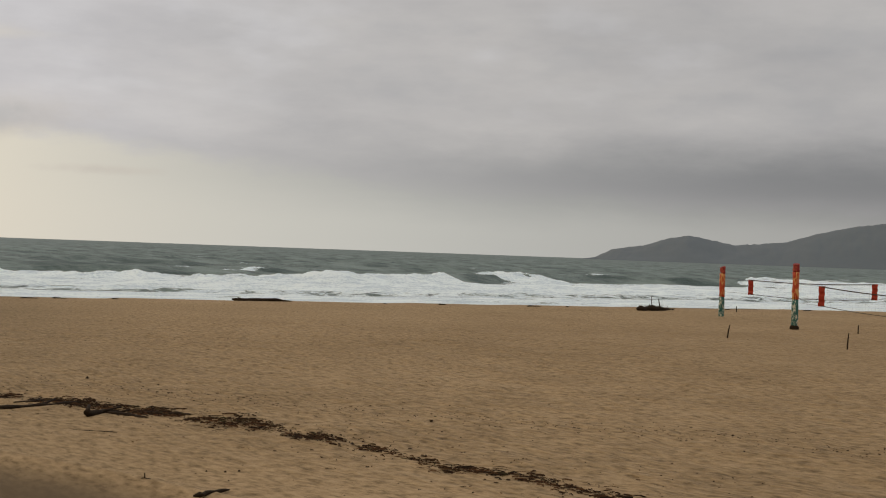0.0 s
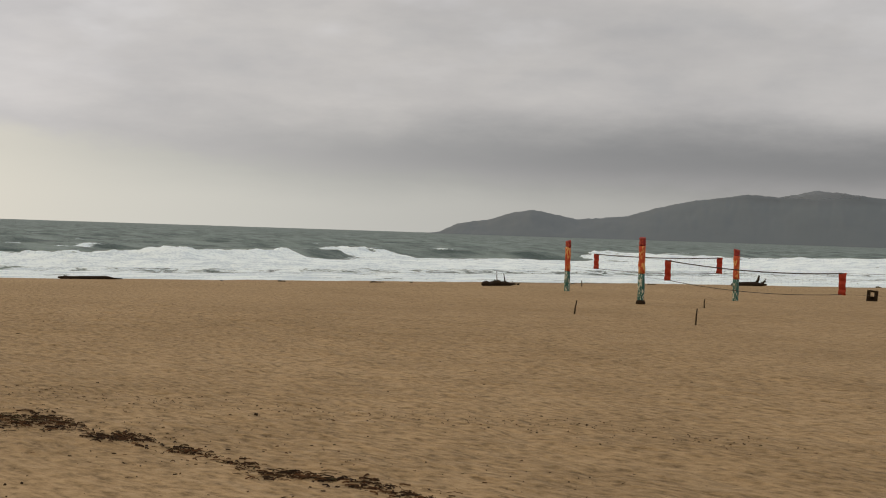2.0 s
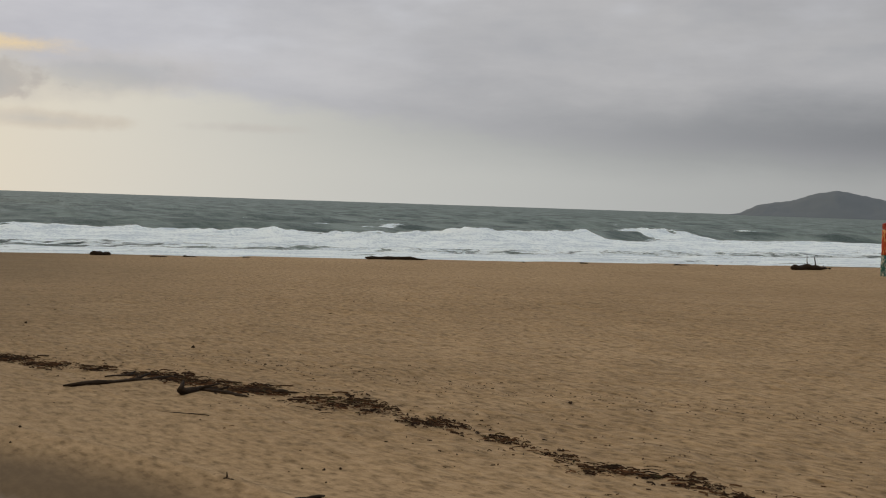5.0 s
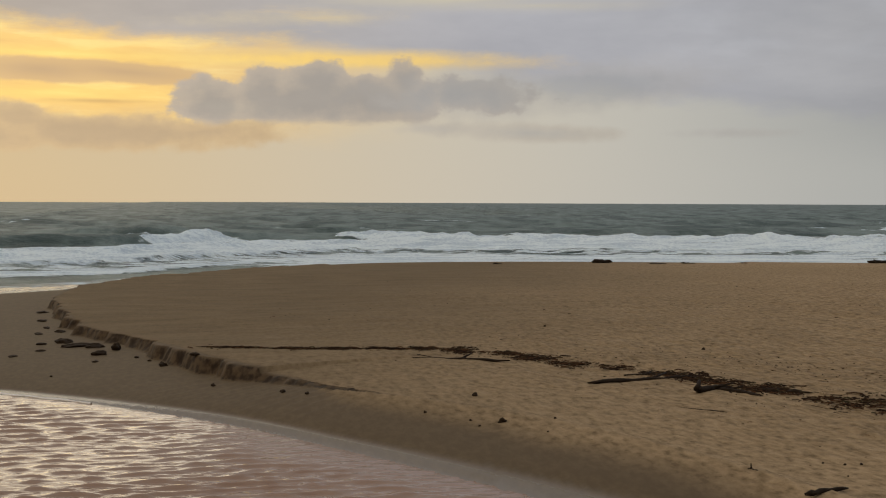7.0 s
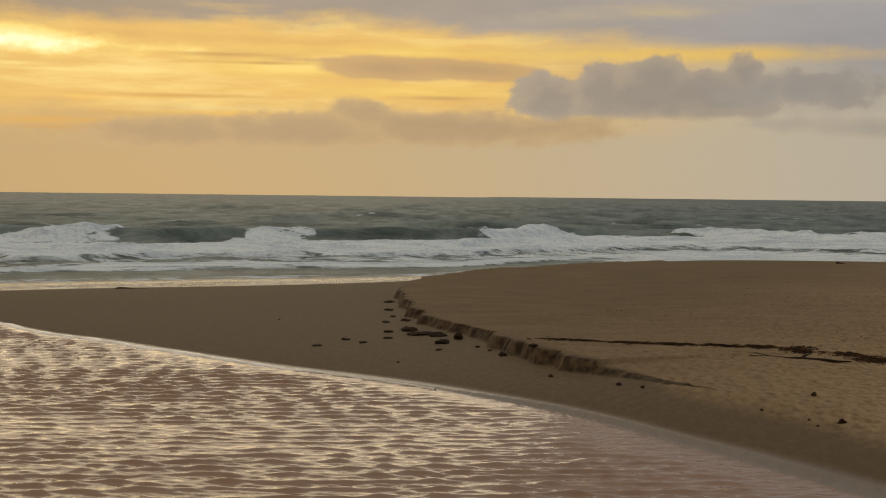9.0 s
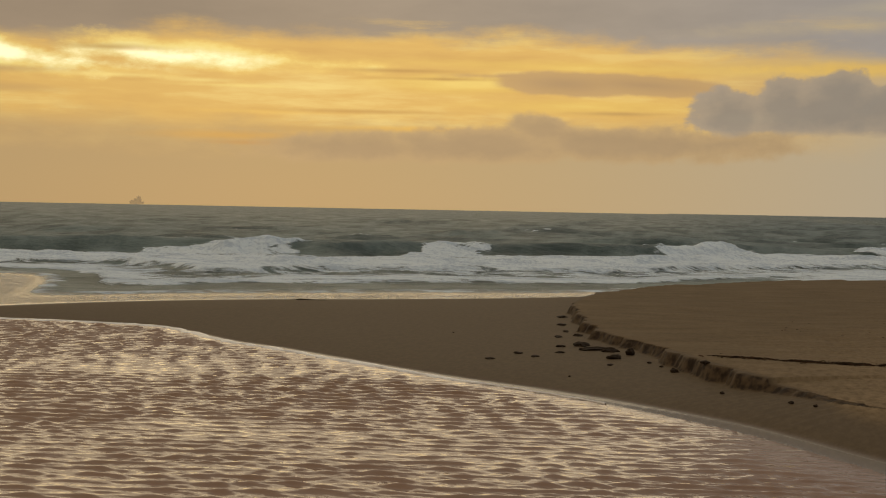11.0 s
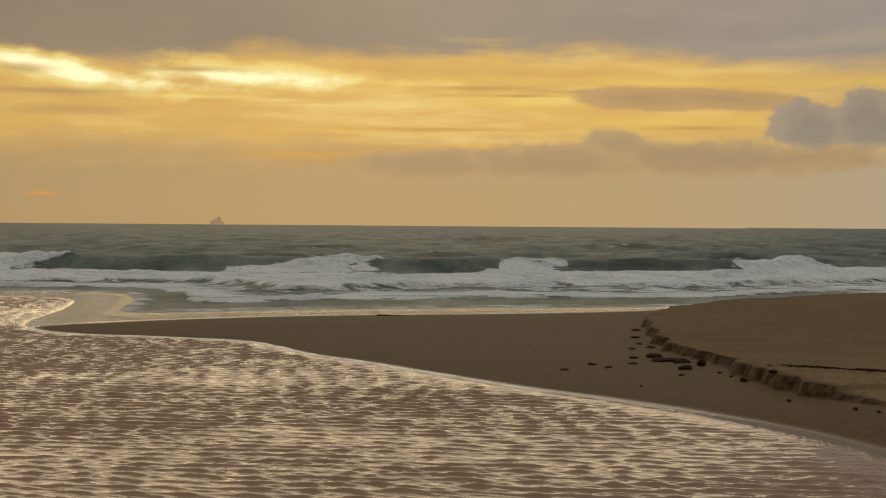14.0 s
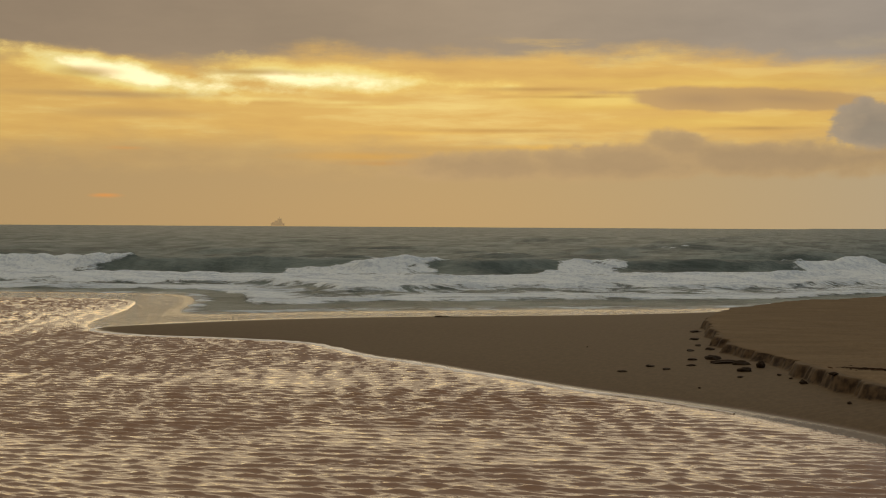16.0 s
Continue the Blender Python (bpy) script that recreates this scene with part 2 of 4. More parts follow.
def attribute(n, name):
    a = n.add("ShaderNodeAttribute")
    a.attribute_name = name
    return a.outputs["Fac"]


def sand_build(n, i, p):
    wet, film, face = attribute(n, "wet"), attribute(n, "film"), attribute(n, "face")
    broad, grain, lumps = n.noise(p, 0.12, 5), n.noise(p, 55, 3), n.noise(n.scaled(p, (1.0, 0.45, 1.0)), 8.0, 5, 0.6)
    # light crests and dark dimples of the trodden lumps put into the colour
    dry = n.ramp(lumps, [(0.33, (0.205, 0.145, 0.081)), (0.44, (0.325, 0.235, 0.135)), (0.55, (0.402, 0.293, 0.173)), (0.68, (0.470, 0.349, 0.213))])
    dry = n.mix(n.math("MULTIPLY_ADD", broad, 1.4, -0.35, True), dry, n.mix(1.0, dry, (0.72, 0.70, 0.66, 1), "MULTIPLY"))
    dry = n.mix(n.math("MULTIPLY", n.math("GREATER_THAN", n.noise(p, 11, 2), 0.69), 0.5), dry, (0.10, 0.065, 0.035, 1))
    dry = n.mix(n.smooth(grain, 0.35, 0.7, 0.0, 0.3), dry, n.mix(1.0, dry, (0.72, 0.7, 0.66, 1), "MULTIPLY"))
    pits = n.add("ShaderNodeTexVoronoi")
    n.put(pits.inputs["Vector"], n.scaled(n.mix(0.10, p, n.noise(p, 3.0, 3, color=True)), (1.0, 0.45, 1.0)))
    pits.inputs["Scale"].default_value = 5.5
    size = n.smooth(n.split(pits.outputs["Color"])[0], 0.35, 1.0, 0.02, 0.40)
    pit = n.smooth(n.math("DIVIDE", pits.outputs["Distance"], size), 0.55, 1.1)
    # shade inside the footprint pits put into the colour as well as the bump
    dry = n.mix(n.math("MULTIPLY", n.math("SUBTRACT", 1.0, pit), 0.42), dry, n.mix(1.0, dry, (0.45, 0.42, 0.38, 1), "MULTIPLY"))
    damp = n.mix(n.smooth(lumps, 0.35, 0.7), (0.110, 0.079, 0.045, 1), (0.135, 0.098, 0.056, 1))
    darker_end = attribute(n, "darker_end")
    even = n.mix(n.smooth(n.noise(n.scaled(p, (0.5, 1.2, 1.0)), 0.9, 5, 0.6), 0.3, 0.7), (0.122, 0.090, 0.051, 1), (0.172, 0.126, 0.073, 1))
    dry = n.mix(n.math("MULTIPLY", darker_end, 0.85), dry, even)
    w = n.smooth(n.math("ADD", wet, n.math("MULTIPLY_ADD", broad, 0.5, -0.25)), 0.25, 0.75)
    # scarp face: damp sand, made darker still with its shade in the colour
    damp_shaded = n.mix(n.smooth(n.noise(p, 4.5, 4), 0.35, 0.65), (0.028, 0.018, 0.010, 1), (0.095, 0.065, 0.036, 1))
    n.put(i["Base Color"], n.mix(1.0, n.mix(n.smooth(face, 0.02, 0.35), n.mix(w, dry, damp), damp_shaded), (0.90, 0.88, 0.85, 1), "MULTIPLY"))
    n.put(i["Roughness"], n.math("SUBTRACT", n.math("MULTIPLY_ADD", w, -0.2, 0.92), n.math("MULTIPLY", film, 0.64)))
    n.put(i["Specular IOR Level"], n.math("MULTIPLY_ADD", film, 0.6, 0.10))
    feet = n.add("ShaderNodeTexVoronoi")
    feet.feature = "SMOOTH_F1"
    n.put(feet.inputs["Vector"], n.scaled(n.mix(0.12, p, n.noise(p, 1.5, 3, color=True)), (1.0, 0.5, 1.0)))
    feet.inputs["Scale"].default_value = 4.6
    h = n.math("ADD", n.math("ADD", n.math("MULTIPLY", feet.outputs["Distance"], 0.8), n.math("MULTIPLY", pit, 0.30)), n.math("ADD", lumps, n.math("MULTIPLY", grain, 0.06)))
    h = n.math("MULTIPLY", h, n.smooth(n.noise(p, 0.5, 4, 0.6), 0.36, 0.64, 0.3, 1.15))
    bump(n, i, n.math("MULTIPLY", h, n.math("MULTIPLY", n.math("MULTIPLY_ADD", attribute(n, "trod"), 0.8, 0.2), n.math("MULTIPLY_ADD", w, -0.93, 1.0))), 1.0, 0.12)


def river_build(n, i, p):
    silt = n.noise(p, 0.15, 4)
    n.put(i["Base Color"], n.mix(silt, (0.225, 0.126, 0.070, 1), (0.265, 0.150, 0.085, 1)))
    n.put(i["Roughness"], n.smooth(n.noise(p, 0.6, 3), 0.3, 0.7, 0.02, 0.05))
    n.put(i["Specular IOR Level"], 0.5)
    n.put(i["IOR"], 1.38)
    r = n.noise(n.scaled(p, (0.5, 1.25, 1.0)), 5.0, 2, 0.5, 0.8)
    ridge = n.math("SUBTRACT", 1.0, n.math("ABSOLUTE", n.math("MULTIPLY_ADD", r, 4.0, -2.0)))
    bump(n, i, n.math("ADD", ridge, n.math("MULTIPLY", n.noise(n.scaled(p, (0.8, 1.6, 1.0)), 14.0, 2), 0.5)), 0.12, 0.02)


def sea_build(n, i, p):
    foam, shallow = attribute(n, "foam"), attribute(n, "shallow")
    lace = n.noise(n.scaled(p, (0.5, 1.0, 1.0)), 0.9, 7, 0.68, 0.8)
    spray = n.noise(p, 3.5, 5, 0.65)
    f = n.smooth(n.math("ADD", foam, n.math("MULTIPLY_ADD", lace, 1.9, -0.95)), 0.38, 0.66)
    # light and dark of the chop put into the water's own colour as patches
    deep = n.mix(n.smooth(n.noise(n.scaled(p, (1.0, 0.45, 1.0)), 0.14, 6, 0.68), 0.36, 0.64), (0.054, 0.078, 0.073, 1), (0.185, 0.232, 0.216, 1))
    white = n.mix(n.smooth(n.math("ADD", n.math("MULTIPLY", spray, 0.5), n.math("MULTIPLY", n.noise(n.scaled(p, (0.3, 1.2, 1.0)), 0.6, 5, 0.6), 0.5)), 0.40, 0.56), (0.60, 0.70, 0.78, 1), (0.88, 0.97, 1.0, 1))
    n.put(i["Base Color"], n.mix(f, n.mix(shallow, deep, (0.13, 0.090, 0.056, 1)), white))
    n.put(i["Roughness"], n.math("SUBTRACT", n.math("MULTIPLY_ADD", f, 0.4, 0.48), n.math("MULTIPLY", shallow, 0.40)))
    n.put(i["Specular IOR Level"], n.math("MULTIPLY_ADD", shallow, 0.35, 0.15))
    n.put(i["IOR"], 1.33)
    h = n.math("ADD", n.noise(n.scaled(p, (0.45, 1.0, 1.0)), 0.8, 6, 0.62), n.math("MULTIPLY", spray, n.math("MULTIPLY", f, 0.8)))
    lap = n.math("MULTIPLY", n.noise(n.scaled(p, (0.5, 1.2, 1.0)), 3.2, 3, 0.5, 0.6), n.math("MULTIPLY", shallow, 0.5))
    bump(n, i, n.math("ADD", n.math("MULTIPLY", h, n.math("MULTIPLY_ADD", shallow, -0.93, 1.0)), lap), 0.7, 0.6)


def wood_build(n, i, p):
    g = n.noise(n.scaled(p, (1.0, 1.0, 3.0)), 9, 5, 0.6)
    n.put(i["Base Color"], n.ramp(g, [(0.3, (0.012, 0.008, 0.005)), (0.6, (0.030, 0.020, 0.012)), (0.8, (0.07, 0.048, 0.032))]))
    n.put(i["Roughness"], 0.9)
    n.put(i["Specular IOR Level"], 0.12)
    bump(n, i, g, 0.6, 0.03)


def weed_build(n, i, p):
    r = n.add("ShaderNodeNewGeometry").outputs["Random Per Island"]
    n.put(i["Base Color"], n.ramp(r, [(0.0, (0.014, 0.009, 0.006)), (0.55, (0.036, 0.021, 0.012)), (0.8, (0.085, 0.042, 0.020)), (1.0, (0.04, 0.036, 0.018))]))
    n.put(i["Specular IOR Level"], 0.08)
    n.put(i["Roughness"], 0.9)


def clod_build(n, i, p):
    g = n.noise(p, 14, 4)
    n.put(i["Base Color"], n.mix(g, (0.014, 0.009, 0.005, 1), (0.042, 0.027, 0.015, 1)))
    n.put(i["Roughness"], 0.85)
    n.put(i["Specular IOR Level"], 0.12)
    bump(n, i, g, 0.5, 0.03)


def painted(low, high_c, wear):
    def build(n, i, p):
        g = n.noise(n.scaled(p, (1.0, 1.0, 0.6)), 5.5, 5, 0.65)
        worn = n.smooth(n.noise(n.scaled(p, (1.0, 1.0, 0.45)), 5.5, 4, 0.65, 1.4), 0.50, 0.58)
        n.put(i["Base Color"], n.mix(n.math("MULTIPLY", worn, 0.85), n.mix(g, low, high_c), wear))
        n.put(i["Roughness"], 0.7)
        bump(n, i, g, 0.3, 0.02)
    return build


def plain(c1, c2, rough, scale):
    def build(n, i, p):
        n.put(i["Base Color"], n.mix(n.noise(p, scale, 5), c1, c2))
        n.put(i["Roughness"], rough)
    return build


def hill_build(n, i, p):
    """Woods, the haze put into their grey-blue colour; alpha thins highest tops into cloud."""
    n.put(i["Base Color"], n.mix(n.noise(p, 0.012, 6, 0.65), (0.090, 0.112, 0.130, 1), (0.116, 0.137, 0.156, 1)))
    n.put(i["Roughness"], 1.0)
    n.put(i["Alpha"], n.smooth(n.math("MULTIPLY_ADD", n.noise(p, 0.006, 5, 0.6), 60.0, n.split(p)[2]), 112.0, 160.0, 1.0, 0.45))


SAND, RIVER, SEA = material("beach_sand", sand_build), material("river_water", river_build), material("sea_water", sea_build)
WOOD, WEED, CLOD = material("driftwood", wood_build), material("beach_wrack", weed_build), material("wet_clod", clod_build)
PAINT_ORANGE = material("peeling_orange_paint", painted((0.27, 0.018, 0.008, 1), (0.48, 0.070, 0.014, 1), (0.60, 0.36, 0.12, 1)))
PAINT_RED = material("faded_red_paint", painted((0.15, 0.006, 0.008, 1), (0.24, 0.014, 0.012, 1), (0.36, 0.06, 0.03, 1)))
PAINT_TEAL = material("peeling_teal_paint", painted((0.006, 0.060, 0.060, 1), (0.025, 0.14, 0.125, 1), (0.58, 0.58, 0.52, 1)))
BAND = material("orange_net_band", plain((0.30, 0.018, 0.010, 1), (0.50, 0.070, 0.024, 1), 0.75, 6))
CORD = material("dark_cord", plain((0.03, 0.022, 0.02, 1), (0.06, 0.045, 0.04, 1), 0.8, 20))
PALE_EDGE = material("pale_rim", plain((0.72, 0.70, 0.66, 1), (0.88, 0.86, 0.82, 1), 0.35, 8))
HILL = material("haze_tinted_hill", hill_build)
STEEL = material("haze_tinted_ship", plain((0.82, 0.70, 0.54, 1), (0.88, 0.76, 0.60, 1), 0.9, 0.1))
STEEL.node_tree.nodes["Principled BSDF"].inputs["Alpha"].default_value = 0.28  # miles of haze put in as alpha, on a colour paled for haze


# ---- shapes ----
def value_noise(x, y, seed=0):
    """Smooth noise from -1 to 1 over the plane."""
    xi, yi = np.floor(x).astype(np.int64), np.floor(y).astype(np.int64)
    fx, fy = x - xi, y - yi
    fx, fy = fx * fx * (3 - 2 * fx), fy * fy * (3 - 2 * fy)

    def h(a, b):
        v = (a * 374761393 + b * 668265263 + seed * 1442695041) & 0xFFFFFFFF
        v = ((v ^ (v >> 13)) * 1274126177) & 0xFFFFFFFF
        return ((v ^ (v >> 16)) & 0xFFFF) / 32767.5 - 1

    top_, low = h(xi, yi) * (1 - fx) + h(xi + 1, yi) * fx, h(xi, yi + 1) * (1 - fx) + h(xi + 1, yi + 1) * fx
    return top_ * (1 - fy) + low * fy


def fbm(x, y, octaves=4, seed=0, gain_=0.5):
    total, amp, c, s = 0.0, 1.0, math.cos(0.6), math.sin(0.6)
    for k in range(octaves):
        total = total + amp * value_noise(x, y, seed + 17 * k)
        x, y, amp = 2.03 * (c * x - s * y), 2.03 * (s * x + c * y), amp * gain_
    return total


def step(v, lo, hi):
    t = np.clip((v - lo) / (hi - lo), 0, 1)
    return t * t * (3 - 2 * t)


def curve_points(ctrl, each=10):
    """A smooth line through its few control points (Catmull-Rom)."""
    p = np.array(ctrl, float)
    p = np.vstack([2 * p[0] - p[1], p, 2 * p[-1] - p[-2]])
    out = []
    for a, b, c, d in zip(p[:-3], p[1:-2], p[2:-1], p[3:]):
        for t in np.linspace(0, 1, each, endpoint=False):
            out.append(0.5 * (2 * b + (c - a) * t + (2 * a - 5 * b + 4 * c - d) * t * t + (3 * b - a - 3 * c + d) * t ** 3))
    return np.array(out + [p[-2]])


def signed_distance(x, y, line):
    """Distance from a line, positive on its right hand, and the nearest segment."""
    best, sign, near = np.full(x.shape, 1e9), np.ones(x.shape), np.zeros(x.shape, int)
    for k in range(len(line) - 1):
        (ax, ay), (bx, by) = line[k], line[k + 1]
        ux, uy = bx - ax, by - ay
        t = np.clip(((x - ax) * ux + (y - ay) * uy) / (ux * ux + uy * uy), 0, 1)
        d = (x - ax - t * ux) ** 2 + (y - ay - t * uy) ** 2
        m = d < best
        best[m], near[m] = d[m], k
        sign[m] = np.where((ux * (y - ay) - uy * (x - ax))[m] < 0, 1.0, -1.0)
    return np.sqrt(best) * sign, near


def spread(lo, hi, fine_, reach_lo, reach_hi, grow=1.13):
    """Coordinates at an even fine step from lo to hi, growing steadily coarser out to the two reaches."""
    mid = list(np.arange(lo, hi, fine_))
    up, d = [mid[-1]], fine_
    while up[-1] < reach_hi:
        d *= grow
        up.append(up[-1] + d)
    down, d = [mid[0]], fine_
    while down[-1] > reach_lo:
        d *= grow
        down.append(down[-1] - d)
    return np.array(down[:0:-1] + mid + up[1:])


def sheet(name, gx, gy, gz, mat, **attributes):
    """One quad sheet from three equal grids, with float attributes on its points."""
    rows, cols = gx.shape
    verts = np.stack([gx, gy, gz], -1).reshape(-1, 3)
    k = np.arange(rows * cols).reshape(rows, cols)
    quads = np.stack([k[:-1, :-1], k[:-1, 1:], k[1:, 1:], k[1:, :-1]], -1).reshape(-1, 4)
    me = bpy.data.meshes.new(name)
    me.vertices.add(len(verts))
    me.vertices.foreach_set("co", verts.ravel())
    me.loops.add(quads.size)
    me.loops.foreach_set("vertex_index", quads.ravel())
    me.polygons.add(len(quads))
    me.polygons.foreach_set("loop_start", np.arange(0, quads.size, 4))
    me.polygons.foreach_set("use_smooth", np.ones(len(quads), bool))
    me.update(calc_edges=True)
    for key, v in attributes.items():
        me.attributes.new(key, "FLOAT", "POINT").data.foreach_set("value", v.ravel().astype(np.float32))
    me.materials.append(mat)
    return new(name, me)


def part(name, bm, mat, parent=None, label="", smooth=False):
    me = bpy.data.meshes.new(name)
    if smooth:
        for f in bm.faces:
            f.smooth = True
    bm.normal_update()
    bm.to_mesh(me)
    bm.free()
    me.materials.append(mat)
    ob = new(name, me)
    ob.parent = parent
    return tagged(ob, label=label)


def tube(bm, points, radii, sides=8, squash=1.0):
    """A round or flattened limb along points."""
    rings = []
    for k, (q, r) in enumerate(zip(points, radii)):
        q = Vector(q)
        d = (Vector(points[min(k + 1, len(points) - 1)]) - Vector(points[max(k - 1, 0)])).normalized()
        side = d.cross(Vector((0, 1, 0) if abs(d.z) > 0.8 else (0, 0, 1))).normalized()
        up = side.cross(d)
        rings.append([bm.verts.new(q + side * (r * math.cos(2 * math.pi * j / sides)) + up * (r * squash * math.sin(2 * math.pi * j / sides))) for j in range(sides)])
    for a_, b_ in zip(rings, rings[1:]):
        for j in range(sides):
            bm.faces.new((a_[j], a_[(j + 1) % sides], b_[(j + 1) % sides], b_[j]))
    bm.faces.new(rings[0][::-1])
    bm.faces.new(rings[-1])
    bmesh.ops.recalc_face_normals(bm, faces=bm.faces[:])


def box(bm, cx, cy, cz, sx_, sy_, sz_):
    bmesh.ops.create_cube(bm, size=1, matrix=Matrix.Translation((cx, cy, cz)) @ Matrix.Diagonal((sx_, sy_, sz_, 1)))


# ---- the ground: dry berm, low scarp, wet spit, river bed and sea bed in one sheet ----
WATER = -0.6
BANK = curve_points([(14, -60), (12, -36), (10.6, -16), (9.9, -6), (9.3, 1), (8.5, 8), (8.2, 12), (7.6, 16.5), (6.8, 19.5), (5.6, 22.3), (4.1, 24.4), (2.9, 26.3), (2.2, 27.7), (0.9, 30.4), (-0.4, 34.8),
                     (-1.9, 38.7), (-2.6, 43), (-3.3, 49), (-3.3, 53), (-2.7, 57.5), (-0.8, 63.3), (3.2, 70.4), (8, 74.6), (14, 76.3), (24, 76), (40, 73.5), (62, 70),
                     (82, 67), (99, 61), (130, 50), (200, 22), (300, -20), (420, -70)], 6)
EDGE = curve_points([(12, -60), (10.6, -36), (9.3, -14), (8.7, -4), (8.1, 4), (7.3, 10), (6.3, 14.9), (5.0, 18.0), (4.0, 20.0), (2.9, 22.1), (1.2, 25.05), (-0.9, 27.6), (-2.8, 29.4), (-5, 31.2), (-8, 34), (-10.2, 36.1),
                     (-12.2, 37.8), (-14.4, 40.5), (-15.8, 41.7), (-18.9, 42.5), (-22, 42.8), (-24.4, 44.2), (-25, 46), (-24, 49), (-20.8, 52.6), (-16.8, 55.5), (-12, 57.6),
                     (-7.4, 59.8), (-4, 62), (-1.5, 67), (3, 74.5), (9, 79.5), (15, 80.8), (25, 80.5), (50, 77), (80, 73), (99, 67), (130, 56), (200, 27), (300, -13), (420, -62)], 6)


def scarp_height(y):
    return 0.26 * step(y, 23.5, 30.0) * (1 - step(y, 60, 75))


def ground_height(x, y):
    """Height of the sand, how wet it is, and how near the water's film."""
    db, nb = signed_distance(x, y, BANK)
    dw, _ = signed_distance(x, y, EDGE)
    ragged = 0.17 * value_noise(x * 0.7, y * 0.7, 3) + 0.10 * value_noise(x * 2.3, y * 1.7, 5) + 0.05 * value_noise(x * 6, y * 4, 6)
    hs = scarp_height(BANK[nb, 1]) * np.where(BANK[nb, 0] > 20, 0, 1)
    d = db + ragged * np.clip(hs / 0.2, 0, 1)
    foot = -hs - 0.03
    inside = step(d, -0.2, 0.0) * (dw > -0.3)
    dry = -0.10 * np.exp(-np.maximum(db, 0) / 2.5) * (hs < 0.2) + 0.05 * fbm(x * 0.11, y * 0.11, 3, 8)
    dry = dry - 0.00035 * np.maximum(x - 60, 0)
    share = np.clip(np.maximum(dw, 0) / np.maximum(np.maximum(dw, 0) + np.maximum(-db, 0), 0.01), 0, 1)
    low = WATER + (foot - WATER) * share ** 0.62
    low = np.where(dw < 0, WATER + 0.10 * np.maximum(dw, -14) + 0.06 * np.minimum(np.maximum(dw + 14, -40), 0), low)
    z = low + (dry - low) * inside
    # 1 at the left and seaward end, where sand is darker and more even
    darker_end = 1 - step(x + 2.0 * value_noise(x * 0.1, y * 0.1, 12) - 0.42 * (y - 30), -3, 15)
    trod = (1 - 0.8 * darker_end) * step(db, 0.5, 5.0) * (1 - 0.85 * step(y + 0.1 * x, 42, 68))
    z = z + trod * (1 - step(x, 28, 44)) * (0.018 * fbm(x * 1.3, y * 0.9, 2, 21) + 0.026 * value_noise(x * 3.9, y * 1.9, 25))
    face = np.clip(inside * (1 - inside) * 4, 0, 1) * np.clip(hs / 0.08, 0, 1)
    z = z + face * (0.05 * value_noise(x * 5, y * 4, 31) + 0.045 * value_noise(x * 9, y * 7, 32))
    wet = np.maximum(1 - step(db + 1.2 * value_noise(x * 0.12, y * 0.12, 2) * (1 - step(hs, 0.05, 0.2)), -0.4 - 1.9 * (1 - step(hs, 0.0, 0.12)), 0.5 + 0.5 * (1 - step(hs, 0.0, 0.12))), face)
    seaward = step(y, 45.5, 48) * (1 - step(x, -6, 0))
    film = (1 - step(dw, 0.06 + 0.5 * seaward, 0.32 + 0.12 * value_noise(x * 0.2, y * 0.2, 9) + 1.9 * seaward)) * (dw > -1)
    return z, wet, film, face, darker_end, trod


gx = spread(-20, 30, 0.12, -4700, 4700, 1.075)
gx = np.concatenate([gx[gx < -4.5], np.arange(-4.5, 4.5, 0.06), gx[gx >= 4.5]])
gy = spread(13, 56, 0.125, -4700, 4700, 1.075)
gy = np.concatenate([gy[gy < 24.0], np.arange(24.0, 46.0, 0.065), gy[gy >= 46.0]])
GX, GY = np.meshgrid(gx, gy)
near_zone = (np.abs(GX) < 260) & (GY > -60) & (GY < 220)
GZ, WET, FILM, FACE, DARKER_END, TROD = [np.full(GX.shape, v) for v in (-3.5, 1.0, 0.0, 0.0, 0.0, 0.0)]
GZ[near_zone], WET[near_zone], FILM[near_zone], FACE[near_zone], DARKER_END[near_zone], TROD[near_zone] = ground_height(GX[near_zone], GY[near_zone])
land = (~near_zone) & (GY < 40 - 0.42 * np.maximum(GX - 150, 0)) & (GX > 20)
GZ[land], WET[land] = -0.2, 0
ground = tagged(sheet("ground", GX, GY, GZ, SAND, wet=WET, film=FILM, face=FACE, darker_end=DARKER_END, trod=TROD), "trodden golden beach sand with a dark wet spit and low scarp", "beach", kind="structure")


def floor_at(x, y):
    return float(ground_height(np.array([float(x)]), np.array([float(y)]))[0][0])


# ---- the sea ----
SHORE = curve_points([(-5200, -420), (-2500, -180), (-1100, -60), (-500, 14), (-230, 42), (-100, 57), (-55, 64), (-38, 66.5), (-33, 66), (-29.5, 60), (-26.5, 51.5), (-24.5, 49.5), (-20.8, 52.6), (-12, 57.6), (-4, 62), (4, 73), (12, 80), (25, 80.5), (50, 77), (80, 73), (110, 63), (200, 27), (420, -62), (900, -255), (2200, -780), (5200, -1990)], 8)


def shore_y(x):
    return np.interp(x, SHORE[:, 0], SHORE[:, 1])


def surf_width(x):
    """How far the main break stands off the shore."""
    return 57 - 20 * (1 - step(x, -34, -24)) + 57 * step(x, 70, 155) + 14 * step(x, 150, 230)


